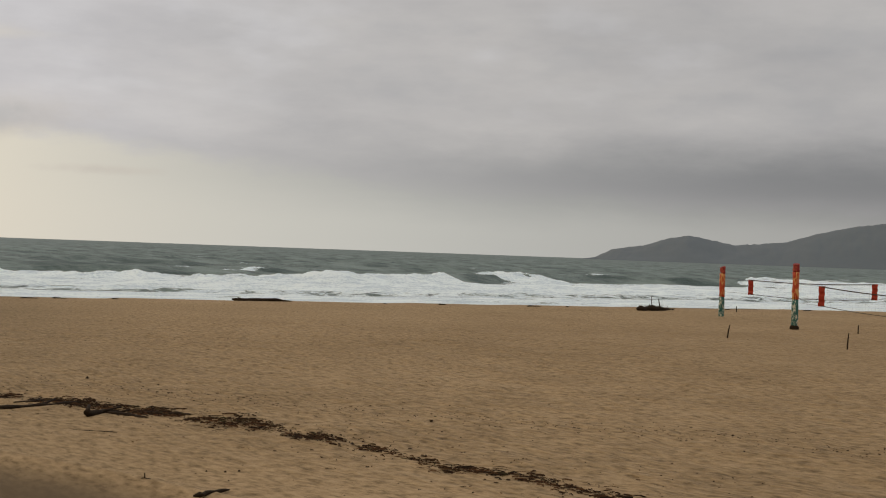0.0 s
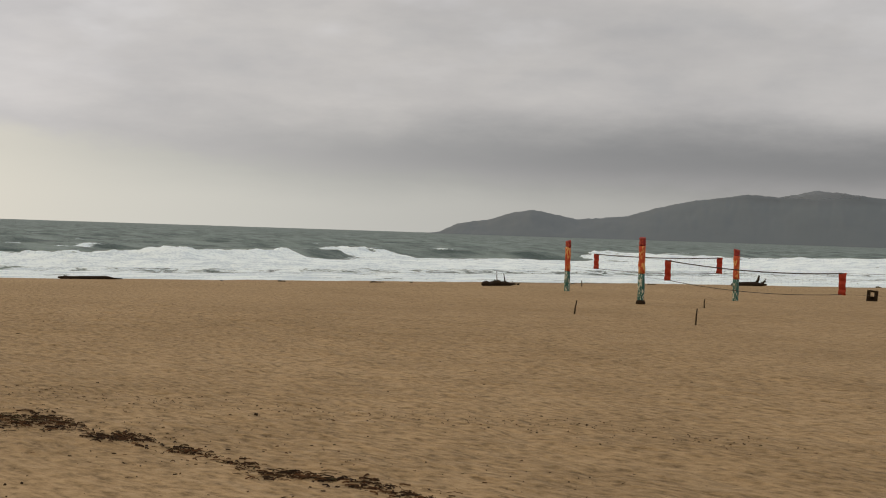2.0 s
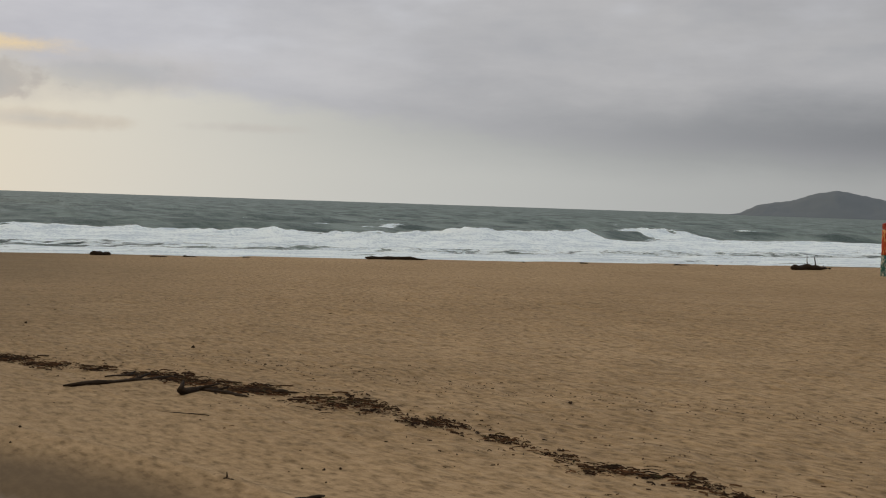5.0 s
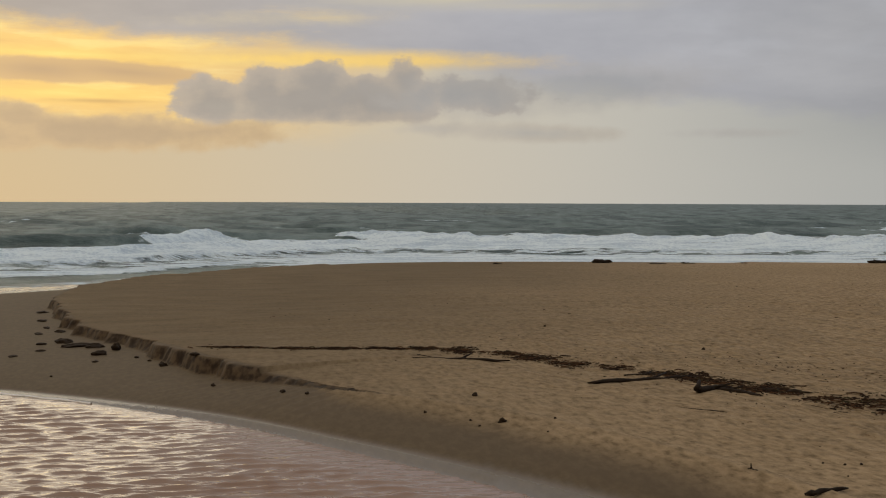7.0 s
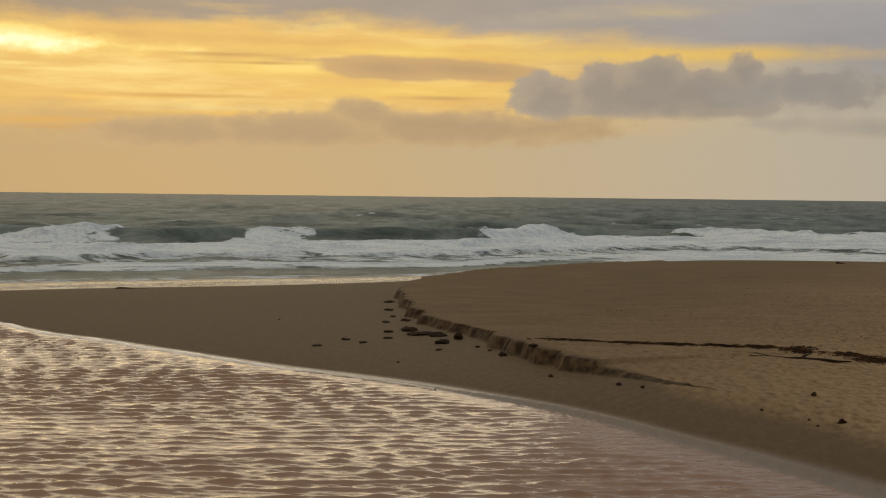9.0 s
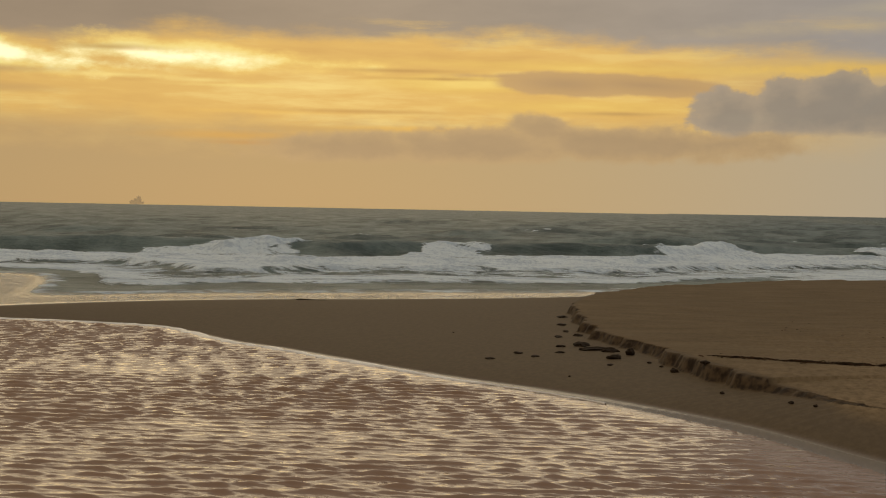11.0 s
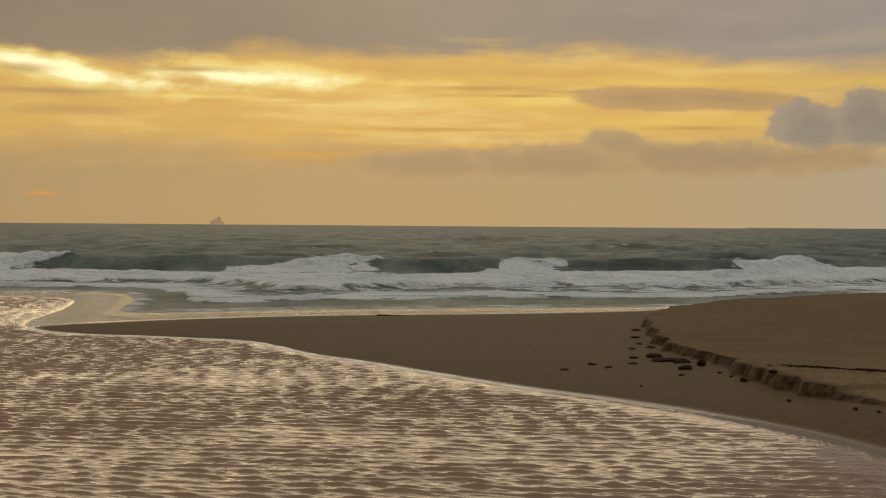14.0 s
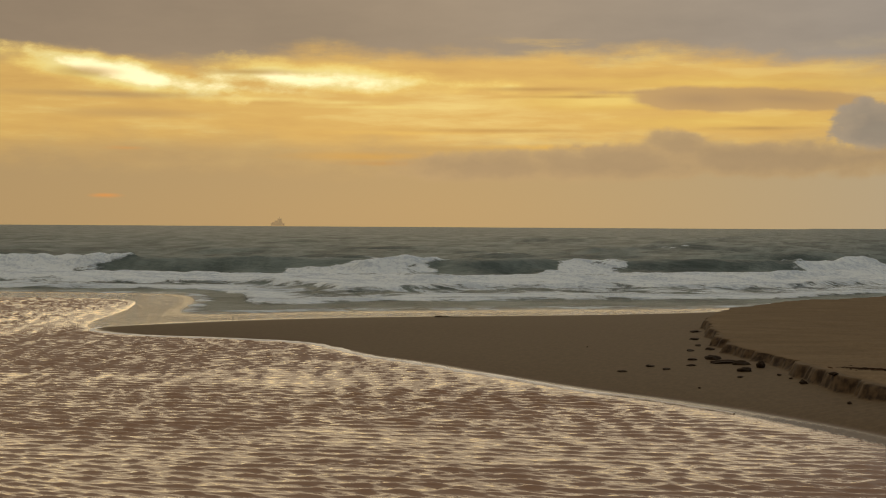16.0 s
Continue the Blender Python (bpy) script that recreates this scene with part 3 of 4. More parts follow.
def sea_height(x, y, u):
    """Wave height and foam; u runs from 0 at the shore to 57 at the main break."""
    o = x * 0
    bend = step(u, 4, 34) * 3.0 * value_noise(x * 0.02, o + 4.5, 40) + step(u, 0, 20) * 1.4 * fbm(x * 0.07, o + 1.5, 2, 41)
    lift = np.clip(0.5 + 0.3 * fbm(x * 0.028 + 3.3, o + 2.5, 3, 42), 0, 1.3)
    torn = 0.32 * fbm(x * 0.16, u * 0.22, 5, 58, 0.6)
    gap = sum(np.exp(-((x - c) / w) ** 2) for c, w in ((-46, 6), (-24, 4), (-8, 6), (12, 6), (112, 7), (140, 9), (160, 9)))
    broken = step(0.42 - gap + torn - 0.04 * (u - 55), -0.15, 0.15)

    def ridge(c, front, back):
        v = u - c - bend
        return np.where(v < 0, np.exp(-(v / front) ** 2), np.exp(-(v / back) ** 2))

    rough_top = 1 + broken * (0.20 * fbm(x * 0.15, y * 0.15, 3, 59) + 0.12 * fbm(x * 0.7, y * 0.6, 2, 60))
    centre = step(x, 2, 14) * (1 - step(x, 60, 85))
    main = ridge(58, 2.4, 6.5) * (0.70 + 0.70 * lift) * (1 - 0.58 * centre) * rough_top
    bore = ridge(41 + 2.5 * value_noise(x * 0.045, o + 6.5, 56), 1.2, 7.0) * (0.26 + 0.15 * value_noise(x * 0.05, o + 3.5, 45)) * (1 + 0.25 * fbm(x * 0.5, y * 0.5, 2, 57))
    low1 = ridge(26, 0.8, 6.0) * 0.24 + ridge(13, 0.7, 4.0) * 0.11 + ridge(5.5, 0.5, 2.5) * 0.04
    outer = ridge(92, 6, 11) * (0.45 + 0.7 * value_noise(x * 0.03, o + 5.5, 46)) + ridge(135, 9, 14) * (0.4 + 0.5 * value_noise(x * 0.025, o + 1.5, 62)) + ridge(190, 14, 20) * (0.4 + 0.5 * value_noise(x * 0.02, o + 3.5, 63))
    calm = step(u, 2, 26)
    chop = calm * ((0.14 + 0.16 * step(u, 55, 75)) * fbm(x * 0.10, y * 0.26, 4, 47) + 0.55 * step(u, 55, 100) * fbm(x * 0.03, y * 0.08, 4, 48))
    boil = step(u, 14, 30) * (1 - step(u, 58, 63)) * (0.09 * fbm(x * 0.45, y * 0.7, 3, 49) + 0.06 * np.abs(fbm(x * 1.05, y * 1.0, 2, 55)))
    crest = ridge(57.3, 3.2, 2.0)
    spray = crest * broken * (0.05 + 0.26 * np.abs(fbm(x * 0.45, y * 0.35, 4, 50)) + 0.35 * np.maximum(value_noise(x * 0.09, o + 8.5, 51), 0))
    z = WATER + main + bore + low1 + outer + chop + boil + spray
    v = u - bend
    white = 0.93 * step(v, 20, 28) * (1 - step(v, 46, 53))
    white = np.maximum(white, np.maximum(0.97 * broken * step(v, 42, 50) * (1 - step(v, 58.5, 61)), 0.8 * step(v, 42, 48) * (1 - step(v, 51, 54.5))))
    white = np.maximum(white, 0.75 * step(v, 11.0, 13.0) * (1 - step(v, 17, 22)))
    white = np.maximum(white, 0.52 * step(v, 4.0, 5.0) * (1 - step(v, 6.0, 9.0)))
    white = np.maximum(white, 0.62 * step(v, 11, 15) * (1 - step(v, 50, 54)))
    open_beach = step(x, -4, 14)
    white = np.maximum(white, open_beach * 0.88 * step(u, 3, 7) * (1 - step(v, 20, 28)))
    white = white - (0.26 - 0.06 * open_beach) * np.maximum(fbm(x * 0.03, u * 0.17, 4, 52), 0) * (v < 50)
    behind = 0.42 * broken * step(v, 58, 60) * (1 - step(v, 62, 70))
    caps = step(value_noise(x * 0.05, o + 9.5, 53), 0.35, 0.65) * ridge(91.3, 1.6, 1.6) * 0.8
    white = np.maximum(white, np.maximum(caps, behind))
    white = np.maximum(white, 0.5 * step(fbm(x * 0.06, y * 0.16, 3, 54), 0.98, 1.15) * step(u, 70, 90) * (1 - step(u, 190, 260)))
    return z, np.clip(white, 0, 1)


sea_x = spread(-75, 165, 0.34, -4700, 4700, 1.06)
sea_u = np.concatenate([np.arange(-4, 72, 0.36), np.arange(72, 150, 0.9)])
tail, du = [150.0], 0.9
while tail[-1] < 4600:
    du *= 1.03
    tail.append(tail[-1] + du)
sea_u = np.concatenate([sea_u, tail])
SX, SU = np.meshgrid(sea_x, sea_u)
SHALLOW = 1 - step(SU, 2, 7.5)
SY = shore_y(SX) + SU * surf_width(SX) / 57
SZ, FOAM = sea_height(SX, SY, SU)
fade = 1 - 0.85 * step(SU, 250, 1200)
SZ = WATER + (SZ - WATER) * fade
tagged(sheet("sea", SX, SY, SZ, SEA, foam=FOAM, shallow=SHALLOW), "grey-green sea with breaking waves and white surf", "sea", kind="structure")

# ---- the river ----
river_x = spread(-36, 7, 0.085, -4700, 12, 1.06)
river_v = np.concatenate([-spread(0, 4, 0.3, -0.1, 300, 1.2)[::-1] + 13.0, np.arange(13.2, 30, 0.032), np.arange(30, 50, 0.07)])


def river_end(x):
    return shore_y(x) - 4 * surf_width(x) / 57 + 0.4


RX, RV = np.meshgrid(river_x, river_v)
RY = np.where(RV > 30, 30 + (RV - 30) * (river_end(RX) - 30) / (river_v[-1] - 30), RV)
swell = np.zeros(RX.shape)
for length, turn, share in ((0.50, -0.16, 1.0), (0.40, 0.34, 0.9), (0.31, -0.58, 0.6), (0.22, 0.14, 0.6), (0.16, -0.12, 0.35)):
    q = 2 * math.pi / length * (math.cos(turn) * RY + math.sin(turn) * RX) + 2.0 * fbm(RX * 0.8, RY * 1.2, 2, int(80 + 100 * length))
    q = q + 0.3 * np.cos(q)
    height = 0.85 + 0.5 * value_noise(RX * 0.9, RY * 1.5, int(300 * length))
    swell += share * length / (2 * math.pi) * height * (np.cos(q) + 0.34 * np.cos(2 * q) + 0.12 * np.cos(3 * q))
ripple = 0.195 * (0.95 + 0.3 * value_noise(RX * 0.16, RY * 0.4, 67)) * (1 + 0.7 * step(RY, 25, 38)) * swell
from_edge = -signed_distance(RX.ravel(), RY.ravel(), EDGE)[0].reshape(RX.shape)
RZ = WATER + ripple * (1 - step(np.hypot(RX, RY), 80, 140)) * step(river_end(RX) - RY, 0, 1.5) * (0.2 + 0.8 * step(from_edge / (0.9 + 0.9 * step(RX, -8, 3)), 0.0, 1.0))
RZ = RZ - 0.004 * step(RY - river_end(RX), -1.5, 0)
tagged(sheet("river", RX, RY, RZ, RIVER), "rippled brown river water shining with sunset gold", "river", kind="structure")


# ---- the headland across the bay ----
def headland():
    ridge_az = np.array([41.6, 42.1, 42.8, 44.0, 44.9, 45.8, 46.5, 47.6, 49.5, 50.6, 51.9, 54.2, 55.4, 56.8, 58.0, 60.0, 64.0, 70.0])
    ridge_el = np.array([-0.1, 0.02, 0.36, 0.55, 0.84, 1.0, 0.87, 0.67, 0.84, 1.2, 1.5, 1.83, 1.76, 2.05, 1.95, 1.7, 1.5, 1.2])
    a_ = np.linspace(41.4, 70, 420)
    v = np.linspace(-1, 1, 33)
    A_, V_ = np.meshgrid(a_, v)
    top_ = np.interp(A_, ridge_az, ridge_el)
    dist = 3300 + V_ * 420
    rad = np.radians(A_)
    x, y = dist * np.sin(rad), dist * np.cos(rad)
    body = np.clip(1 - np.abs(V_) ** 1.3, 0, 1)
    z = EYE + 3300 * np.tan(np.radians(top_)) * body + body * (1 - body) * 14 * fbm(A_ * 1.3, V_ * 3, 4, 71) + 0.9 * fbm(A_ * 6, V_ * 3, 3, 72) * body - 8 * (1 - body)
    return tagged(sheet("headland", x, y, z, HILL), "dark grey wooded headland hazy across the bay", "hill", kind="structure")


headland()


# ---- volleyball courts ----
def volleyball_post(x, y, height, teal, foot):
    z = floor_at(x, y)
    base = tagged(new("volleyball_post"), "thick log post with peeling orange, red and teal paint", "post", "volleyball posts")
    base.location = (x, y, z)
    split_, r = teal * height, 0.165

    def shaft(lo, hi):
        bm = bmesh.new()
        n = 6
        tube(bm, [(0.012 * math.sin(3 * k + x), 0.012 * math.cos(2 * k + y), lo + (hi - lo) * k / n) for k in range(n + 1)],
             [r * (1 + 0.05 * math.sin(5 * (lo + k) + y)) for k in range(n + 1)], 14)
        return bm

    part("lower_shaft", shaft(-0.3, split_), PAINT_TEAL, base, "peeling teal lower half", True)
    part("upper_shaft", shaft(split_, height * 0.88), PAINT_ORANGE, base, "peeling orange upper half", True)
    bm = shaft(height * 0.88, height)
    part("top_band", bm, PAINT_RED, base, "faded red top", True)
    if foot:
        bm = bmesh.new()
        tube(bm, [(0, 0, -0.2), (0, 0, 0.12), (0, 0, 0.2)], [0.24, 0.23, 0.18], 12)
        part("foot_collar", bm, WOOD, base, "brown wooden collar at the foot")
    return base


volleyball_post(62.4, 57.7, 2.94, 0.40, False)
volleyball_post(55.2, 46.1, 3.25, 0.46, True)
volleyball_post(63.6, 46.6, 2.72, 0.42, False)
volleyball_post(56.7, 31.0, 2.9, 0.42, False)


def volleyball_net(p0, p1, s0, s1, tops, lows, sag, label):
    """A net between two posts p0 and p1, its bands at the shares s0 and s1; tops and lows: heights of its cords there."""
    net = tagged(new("volleyball_net"), label, "net", "volleyball nets")
    a_, b_ = Vector((*p0, 0)), Vector((*p1, 0))
    net.location = a_.lerp(b_, (s0 + s1) / 2)
    org = net.location.copy()

    def on(s, z):
        q = a_.lerp(b_, s) - org
        return (q.x, q.y, z)

    def cord(name, h0, h1, sag, r):
        bm = bmesh.new()
        pts = []
        for k in range(17):
            t = k / 16
            pts.append(on(s0 + (s1 - s0) * t, h0 + (h1 - h0) * t - sag * 4 * t * (1 - t)))
        tube(bm, pts, [r] * 17, 5)
        part(name, bm, CORD, net)
        for p_, q_ in ((on(0.014, h0 + 0.08), pts[0]), (pts[-1], on(0.986, h1 + 0.08))):
            bm = bmesh.new()
            tube(bm, [p_, q_], [0.005, 0.005], 4)
            part("tie_rope", bm, CORD, net)

    cord("top_cord", tops[0], tops[1], sag[0], 0.028)
    cord("bottom_cord", lows[0], lows[1], sag[1], 0.016)
    along = (b_ - a_).normalized()
    for s, hi, lo in ((s0, tops[0], lows[0]), (s1, tops[1], lows[1])):
        bm = bmesh.new()
        n = 8
        cols = []
        for k in range(n + 1):
            z = lo - 0.03 + (hi - lo + 0.06) * k / n
            w = 0.19 * (1 - 0.12 * math.sin(math.pi * k / n))
            q = Vector(on(s, z)) + Vector((along.y, -along.x, 0)) * 0.03 * math.sin(2.2 * k)
            cols.append([bm.verts.new(q + along * w), bm.verts.new(q - along * w)])
        for c0, c1 in zip(cols, cols[1:]):
            bm.faces.new((c0[0], c0[1], c1[1], c1[0]))
        bmesh.ops.solidify(bm, geom=bm.faces[:], thickness=0.03)
        part("end_band", bm, BAND, net, "orange end band")
    bm = bmesh.new()
    for k in range(1, 52):
        t = k / 52
        s = s0 + (s1 - s0) * t
        hi, lo = tops[0] + (tops[1] - tops[0]) * t - 4 * sag[0] * t * (1 - t), lows[0] + (lows[1] - lows[0]) * t - 4 * sag[1] * t * (1 - t)
        q, w = Vector(on(s, 0)), along * 0.0012
        f = [bm.verts.new(q - w + Vector((0, 0, lo))), bm.verts.new(q + w + Vector((0, 0, lo))), bm.verts.new(q + w + Vector((0, 0, hi))), bm.verts.new(q - w + Vector((0, 0, hi)))]
        bm.faces.new(f)
    bmesh.ops.solidify(bm, geom=bm.faces[:], thickness=0.002)
    part("netting", bm, CORD, net)


volleyball_net((62.4, 57.7), (63.6, 46.6), 0.183, 0.907, (2.20, 2.27), (1.38, 1.45), (0.10, 0.14), "slack volleyball net with orange end bands between posts")
volleyball_net((55.2, 46.1), (56.7, 31.0), 0.10, 0.70, (2.16, 1.93), (1.22, 1.00), (0.20, 0.24), "sagging volleyball net with wide orange end bands")


# ---- stakes, driftwood and a crate on the far sand ----
def stake(x, y, height, lean):
    bm = bmesh.new()
    tube(bm, [(-lean * 0.2, 0, -0.15), (lean * 0.4, 0.01, height * 0.5), (lean, 0, height)], [0.032, 0.03, 0.022], 7)
    ob = part("stake", bm, WOOD)
    ob.location = (x, y, floor_at(x, y))
    return tagged(ob, "thin leaning wooden stake stuck in sand", "stake", "stakes in the sand")


stake(44.1, 40.3, 0.56, 0.12)
stake(43.7, 33.8, 0.62, 0.05)
stake(55.7, 42.6, 0.42, 0.0)
stake(69.0, 62.5, 0.40, -0.03)


def limb(length, r0, r1, bend, rnd, n=9):
    """A gently crooked limb along x, resting on the ground."""
    pts, rad = [], []
    for k in range(n):
        t = k / (n - 1)
        r = (r0 + (r1 - r0) * t) * rnd.uniform(0.72, 1.15)
        pts.append((length * (t - 0.5), bend * math.sin(math.pi * t) + rnd.uniform(-0.6, 0.6) * r, r * rnd.uniform(0.5, 0.85)))
        rad.append(r)
    rad[0] *= 0.35
    rad[-1] *= 0.3
    rad[-2] *= 0.75
    return pts, rad


def drift_log(x, y, length, turn, r0, r1, label, branches=(), bend=0.1, seed=1, name="driftwood_log", group="driftwood"):
    rnd = random.Random(seed)
    base = tagged(new(name), label, "driftwood", group)
    base.matrix_world = pose(x, y, floor_at(x, y) - 0.02, 0, 0, turn)
    bm = bmesh.new()
    pts, rad = limb(length, r0, r1, bend, rnd)
    tube(bm, pts, rad, 10, 0.85)
    part("trunk", bm, WOOD, base, smooth=True)
    for at_, dx, dy, dz, r in branches:
        bm = bmesh.new()
        k = min(int(at_ * (len(pts) - 1)), len(pts) - 1)
        q = Vector(pts[k])
        d = Vector((dx, dy, dz))
        kink = Vector((rnd.uniform(-0.1, 0.1), rnd.uniform(-0.1, 0.1), 0)) * d.length
        tube(bm, [q, q + d * 0.45 + kink, q + d], [r, r * 0.8, r * 0.5], 7)
        part("branch", bm, WOOD, base, smooth=True)
    return base


drift_log(63.0, 64.0, 2.9, 2, 0.27, 0.2, "dark waterlogged trunk with two upright broken branches", ((0.6, 0.0, 0.1, 0.75, 0.03), (0.85, -0.16, 0.0, 0.62, 0.045), (0.9, 1.1, 0.1, 0.05, 0.03), (0.4, 0.25, 0.0, 0.3, 0.03)), seed=3)
drift_log(88.2, 63.4, 3.4, -8, 0.2, 0.27, "grey driftwood trunk with a raised forked root end", ((0.85, 0.35, 0.0, 0.62, 0.13), (0.95, 0.75, 0.2, 0.22, 0.11), (0.9, 0.6, 0.0, 0.45, 0.07)), seed=5)
drift_log(39.6, 72.4, 3.9, -2, 0.20, 0.11, "low dark driftwood trunk on the berm crest", ((0.25, -0.5, 0.1, 0.14, 0.06), (0.55, 0.9, -0.25, 0.05, 0.04)), 0.2, seed=7)
drift_log(23.5, 75.2, 1.15, 0, 0.15, 0.14, "short dark sawn log on the berm crest", (), 0.0, seed=9)
drift_log(102.0, 61.0, 1.2, 10, 0.10, 0.06, "small dark driftwood piece on the far sand", (), 0.05, seed=11)
drift_log(66.5, 66.2, 0.5, 30, 0.07, 0.05, "small dark driftwood piece on the far sand", ((0.3, 0.05, 0, 0.16, 0.03),), 0.02, seed=12)


def crate(x, y):
    base = tagged(new("wooden_crate"), "small weathered brown wooden crate lying on its side", "crate")
    base.matrix_world = pose(x, y, floor_at(x, y) - 0.03, 0, 4, -58)
    for name, c, s in (("bottom_board", (0, 0, 0.05), (0.62, 0.4, 0.10)), ("top_board", (0, 0, 0.60), (0.62, 0.4, 0.11)),
                       ("side_board", (-0.21, 0, 0.325), (0.2, 0.4, 0.45)), ("side_board", (0.21, 0, 0.325), (0.2, 0.4, 0.45)), ("back_board", (0, 0.17, 0.2), (0.22, 0.05, 0.2))):
        bm = bmesh.new()
        box(bm, *c, *s)
        bmesh.ops.bevel(bm, geom=bm.edges[:], offset=0.012, segments=1, affect="EDGES")
        part(name, bm, WOOD, base)


crate(75.1, 45.4)


# ---- the wrack line: strands, planks and branches washed up on the sand ----
WRACK = curve_points([(0.7, 32.0), (2.6, 31.3), (4.1, 31.2), (5.5, 31.1), (6.4, 30.5), (7.3, 30.0), (8.0, 28.4), (9.0, 27.2), (9.6, 25.8), (10.3, 23.9), (10.9, 22.6), (11.4, 21.2), (11.6, 19.7), (11.7, 17.7), (11.7, 15.7), (12.2, 14.6), (12.1, 13.3), (12.4, 11.5)], 12)


def strands(name, count, place, label, seed, lengths=(0.06, 0.5), lift=0.03, widths=(0.004, 0.005, 0.006, 0.008, 0.012)):
    """Loose flat strands lying about, each a bent three-sided blade."""
    rnd = random.Random(seed)
    spots = [place(rnd) for _ in range(count)]
    zs = ground_height(np.array([s[0] for s in spots]), np.array([s[1] for s in spots]))[0]
    verts, faces = [], []
    for (x, y, turn, size), z in zip(spots, zs):
        ln = rnd.uniform(*lengths) * size
        w = rnd.choice(widths) * (0.6 + size * 0.5)
        c, s = math.cos(turn), math.sin(turn)
        h = rnd.uniform(0, lift) * size
        k = len(verts)
        for t, ww, hh in ((-0.5, 0.5, 0.0), (rnd.uniform(-0.1, 0.1), 1.0, h), (0.5, 0.3, rnd.uniform(0, h))):
            cx, cy = x + c * ln * t, y + s * ln * t
            if ww == 1.0:
                b = rnd.uniform(-0.12, 0.12) * ln
                cx, cy = cx - s * b, cy + c * b
            verts += [(cx - s * w * ww, cy + c * w * ww, z + hh + 0.004), (cx + s * w * ww, cy - c * w * ww, z + hh + 0.004), (cx, cy, z + hh + 0.004 + w * 1.3)]
        for q in (0, 3):
            for i in range(3):
                j = (i + 1) % 3
                faces.append((k + q + i, k + q + j, k + q + 3 + j, k + q + 3 + i))
        faces += [(k, k + 2, k + 1), (k + 6, k + 7, k + 8)]
    me = bpy.data.meshes.new(name)
    me.from_pydata(verts, [], faces)
    me.materials.append(WEED)
    return tagged(new(name, me), label, "seaweed", kind="stuff")


_d = np.diff(WRACK, axis=0)
_dir = np.arctan2(_d[:, 1], _d[:, 0])
# along the line: place, weight, half-width
CLUMPS = ((6, 0.9, 0.07), (14, 1.1, 0.08), (22, 0.8, 0.06), (30, 0.9, 0.07), (38, 1.1, 0.12), (47, 1.5, 0.18), (60, 1.1, 0.12), (66, 1.5, 0.20), (74, 0.9, 0.16), (82, 0.5, 0.16),
          (92, 1.3, 0.16), (97, 1.6, 0.20), (102, 0.9, 0.14), (109, 1.8, 0.20), (113, 0.6, 0.12), (122, 0.7, 0.34), (127, 1.0, 0.26), (132, 0.5, 0.24), (142, 0.9, 0.18), (146, 0.5, 0.18),
          (154, 0.4, 0.10), (161, 0.22, 0.10), (168, 0.6, 0.16), (174, 0.25, 0.07), (181, 0.4, 0.12), (188, 0.35, 0.16), (195, 0.4, 0.12), (201, 0.35, 0.12))


def in_wrack(rnd):
    """Most strands in clumps along the line, the rest strewn between them."""
    size = rnd.uniform(0.5, 1.3)
    if rnd.random() < 0.93:
        k, _, wide = rnd.choices(CLUMPS, [c[1] for c in CLUMPS])[0]
        k, loose = k + rnd.gauss(0, 1.7), 0.3 + 1.4 * wide
    else:
        k, wide, loose = rnd.uniform(0, len(_dir) - 1), 0.22, 0.8
    k = int(max(0, min(len(_dir) - 1, k)))
    side = rnd.gauss(0, 1.25 * wide)
    x, y = WRACK[k] + rnd.random() * _d[k]
    return x - math.sin(_dir[k]) * side, y + math.cos(_dir[k]) * side, _dir[k] + rnd.gauss(0, loose), size


strands("wrack_line", 4200, in_wrack, "dark line of washed-up seaweed, bark and twigs on sand", 5, (0.04, 0.24), 0.022, (0.004, 0.005, 0.007, 0.010, 0.014))


def on_beach(rnd):
    """Crumbs of bark over the trodden sand, thicker around the old tide lines."""
    r = rnd.random()
    if r < 0.35:
        k = rnd.randrange(40, len(_dir))
        side = abs(rnd.gauss(0, 1.6)) * rnd.choice((1, 1, -1))
        x, y = WRACK[k]
        return x - math.sin(_dir[k]) * side, y + math.cos(_dir[k]) * side, rnd.uniform(0, math.pi), rnd.uniform(0.3, 0.8)
    if r < 0.75:
        t = rnd.random()
        return 11 + 9 * t + rnd.gauss(0, 0.6), 29 - 15 * t + rnd.gauss(0, 0.9), rnd.uniform(0, math.pi), rnd.uniform(0.3, 0.7)
    if r < 0.80:
        return 3 + 22 * rnd.random() ** 1.4, 40 + 3 * math.sin(9 * r) + rnd.gauss(0, 1.6), rnd.gauss(0, 0.4), rnd.uniform(0.3, 1.0)
    return rnd.uniform(8, 45), rnd.uniform(14, 70), rnd.uniform(0, math.pi), rnd.uniform(0.4, 0.9)


strands("bark_crumbs", 1300, on_beach, "scattered dark crumbs of bark and twigs on sand", 6, (0.03, 0.11), 0.006, (0.005, 0.007, 0.011))


def from_to(x0, y0, x1, y1, r0, r1, label, branches=(), bend=0.05, seed=1, name="driftwood_branch"):
    return drift_log((x0 + x1) / 2, (y0 + y1) / 2, math.hypot(x1 - x0, y1 - y0), math.degrees(math.atan2(y1 - y0, x1 - x0)), r0, r1, label, branches, bend, seed, name, "washed-up branches")


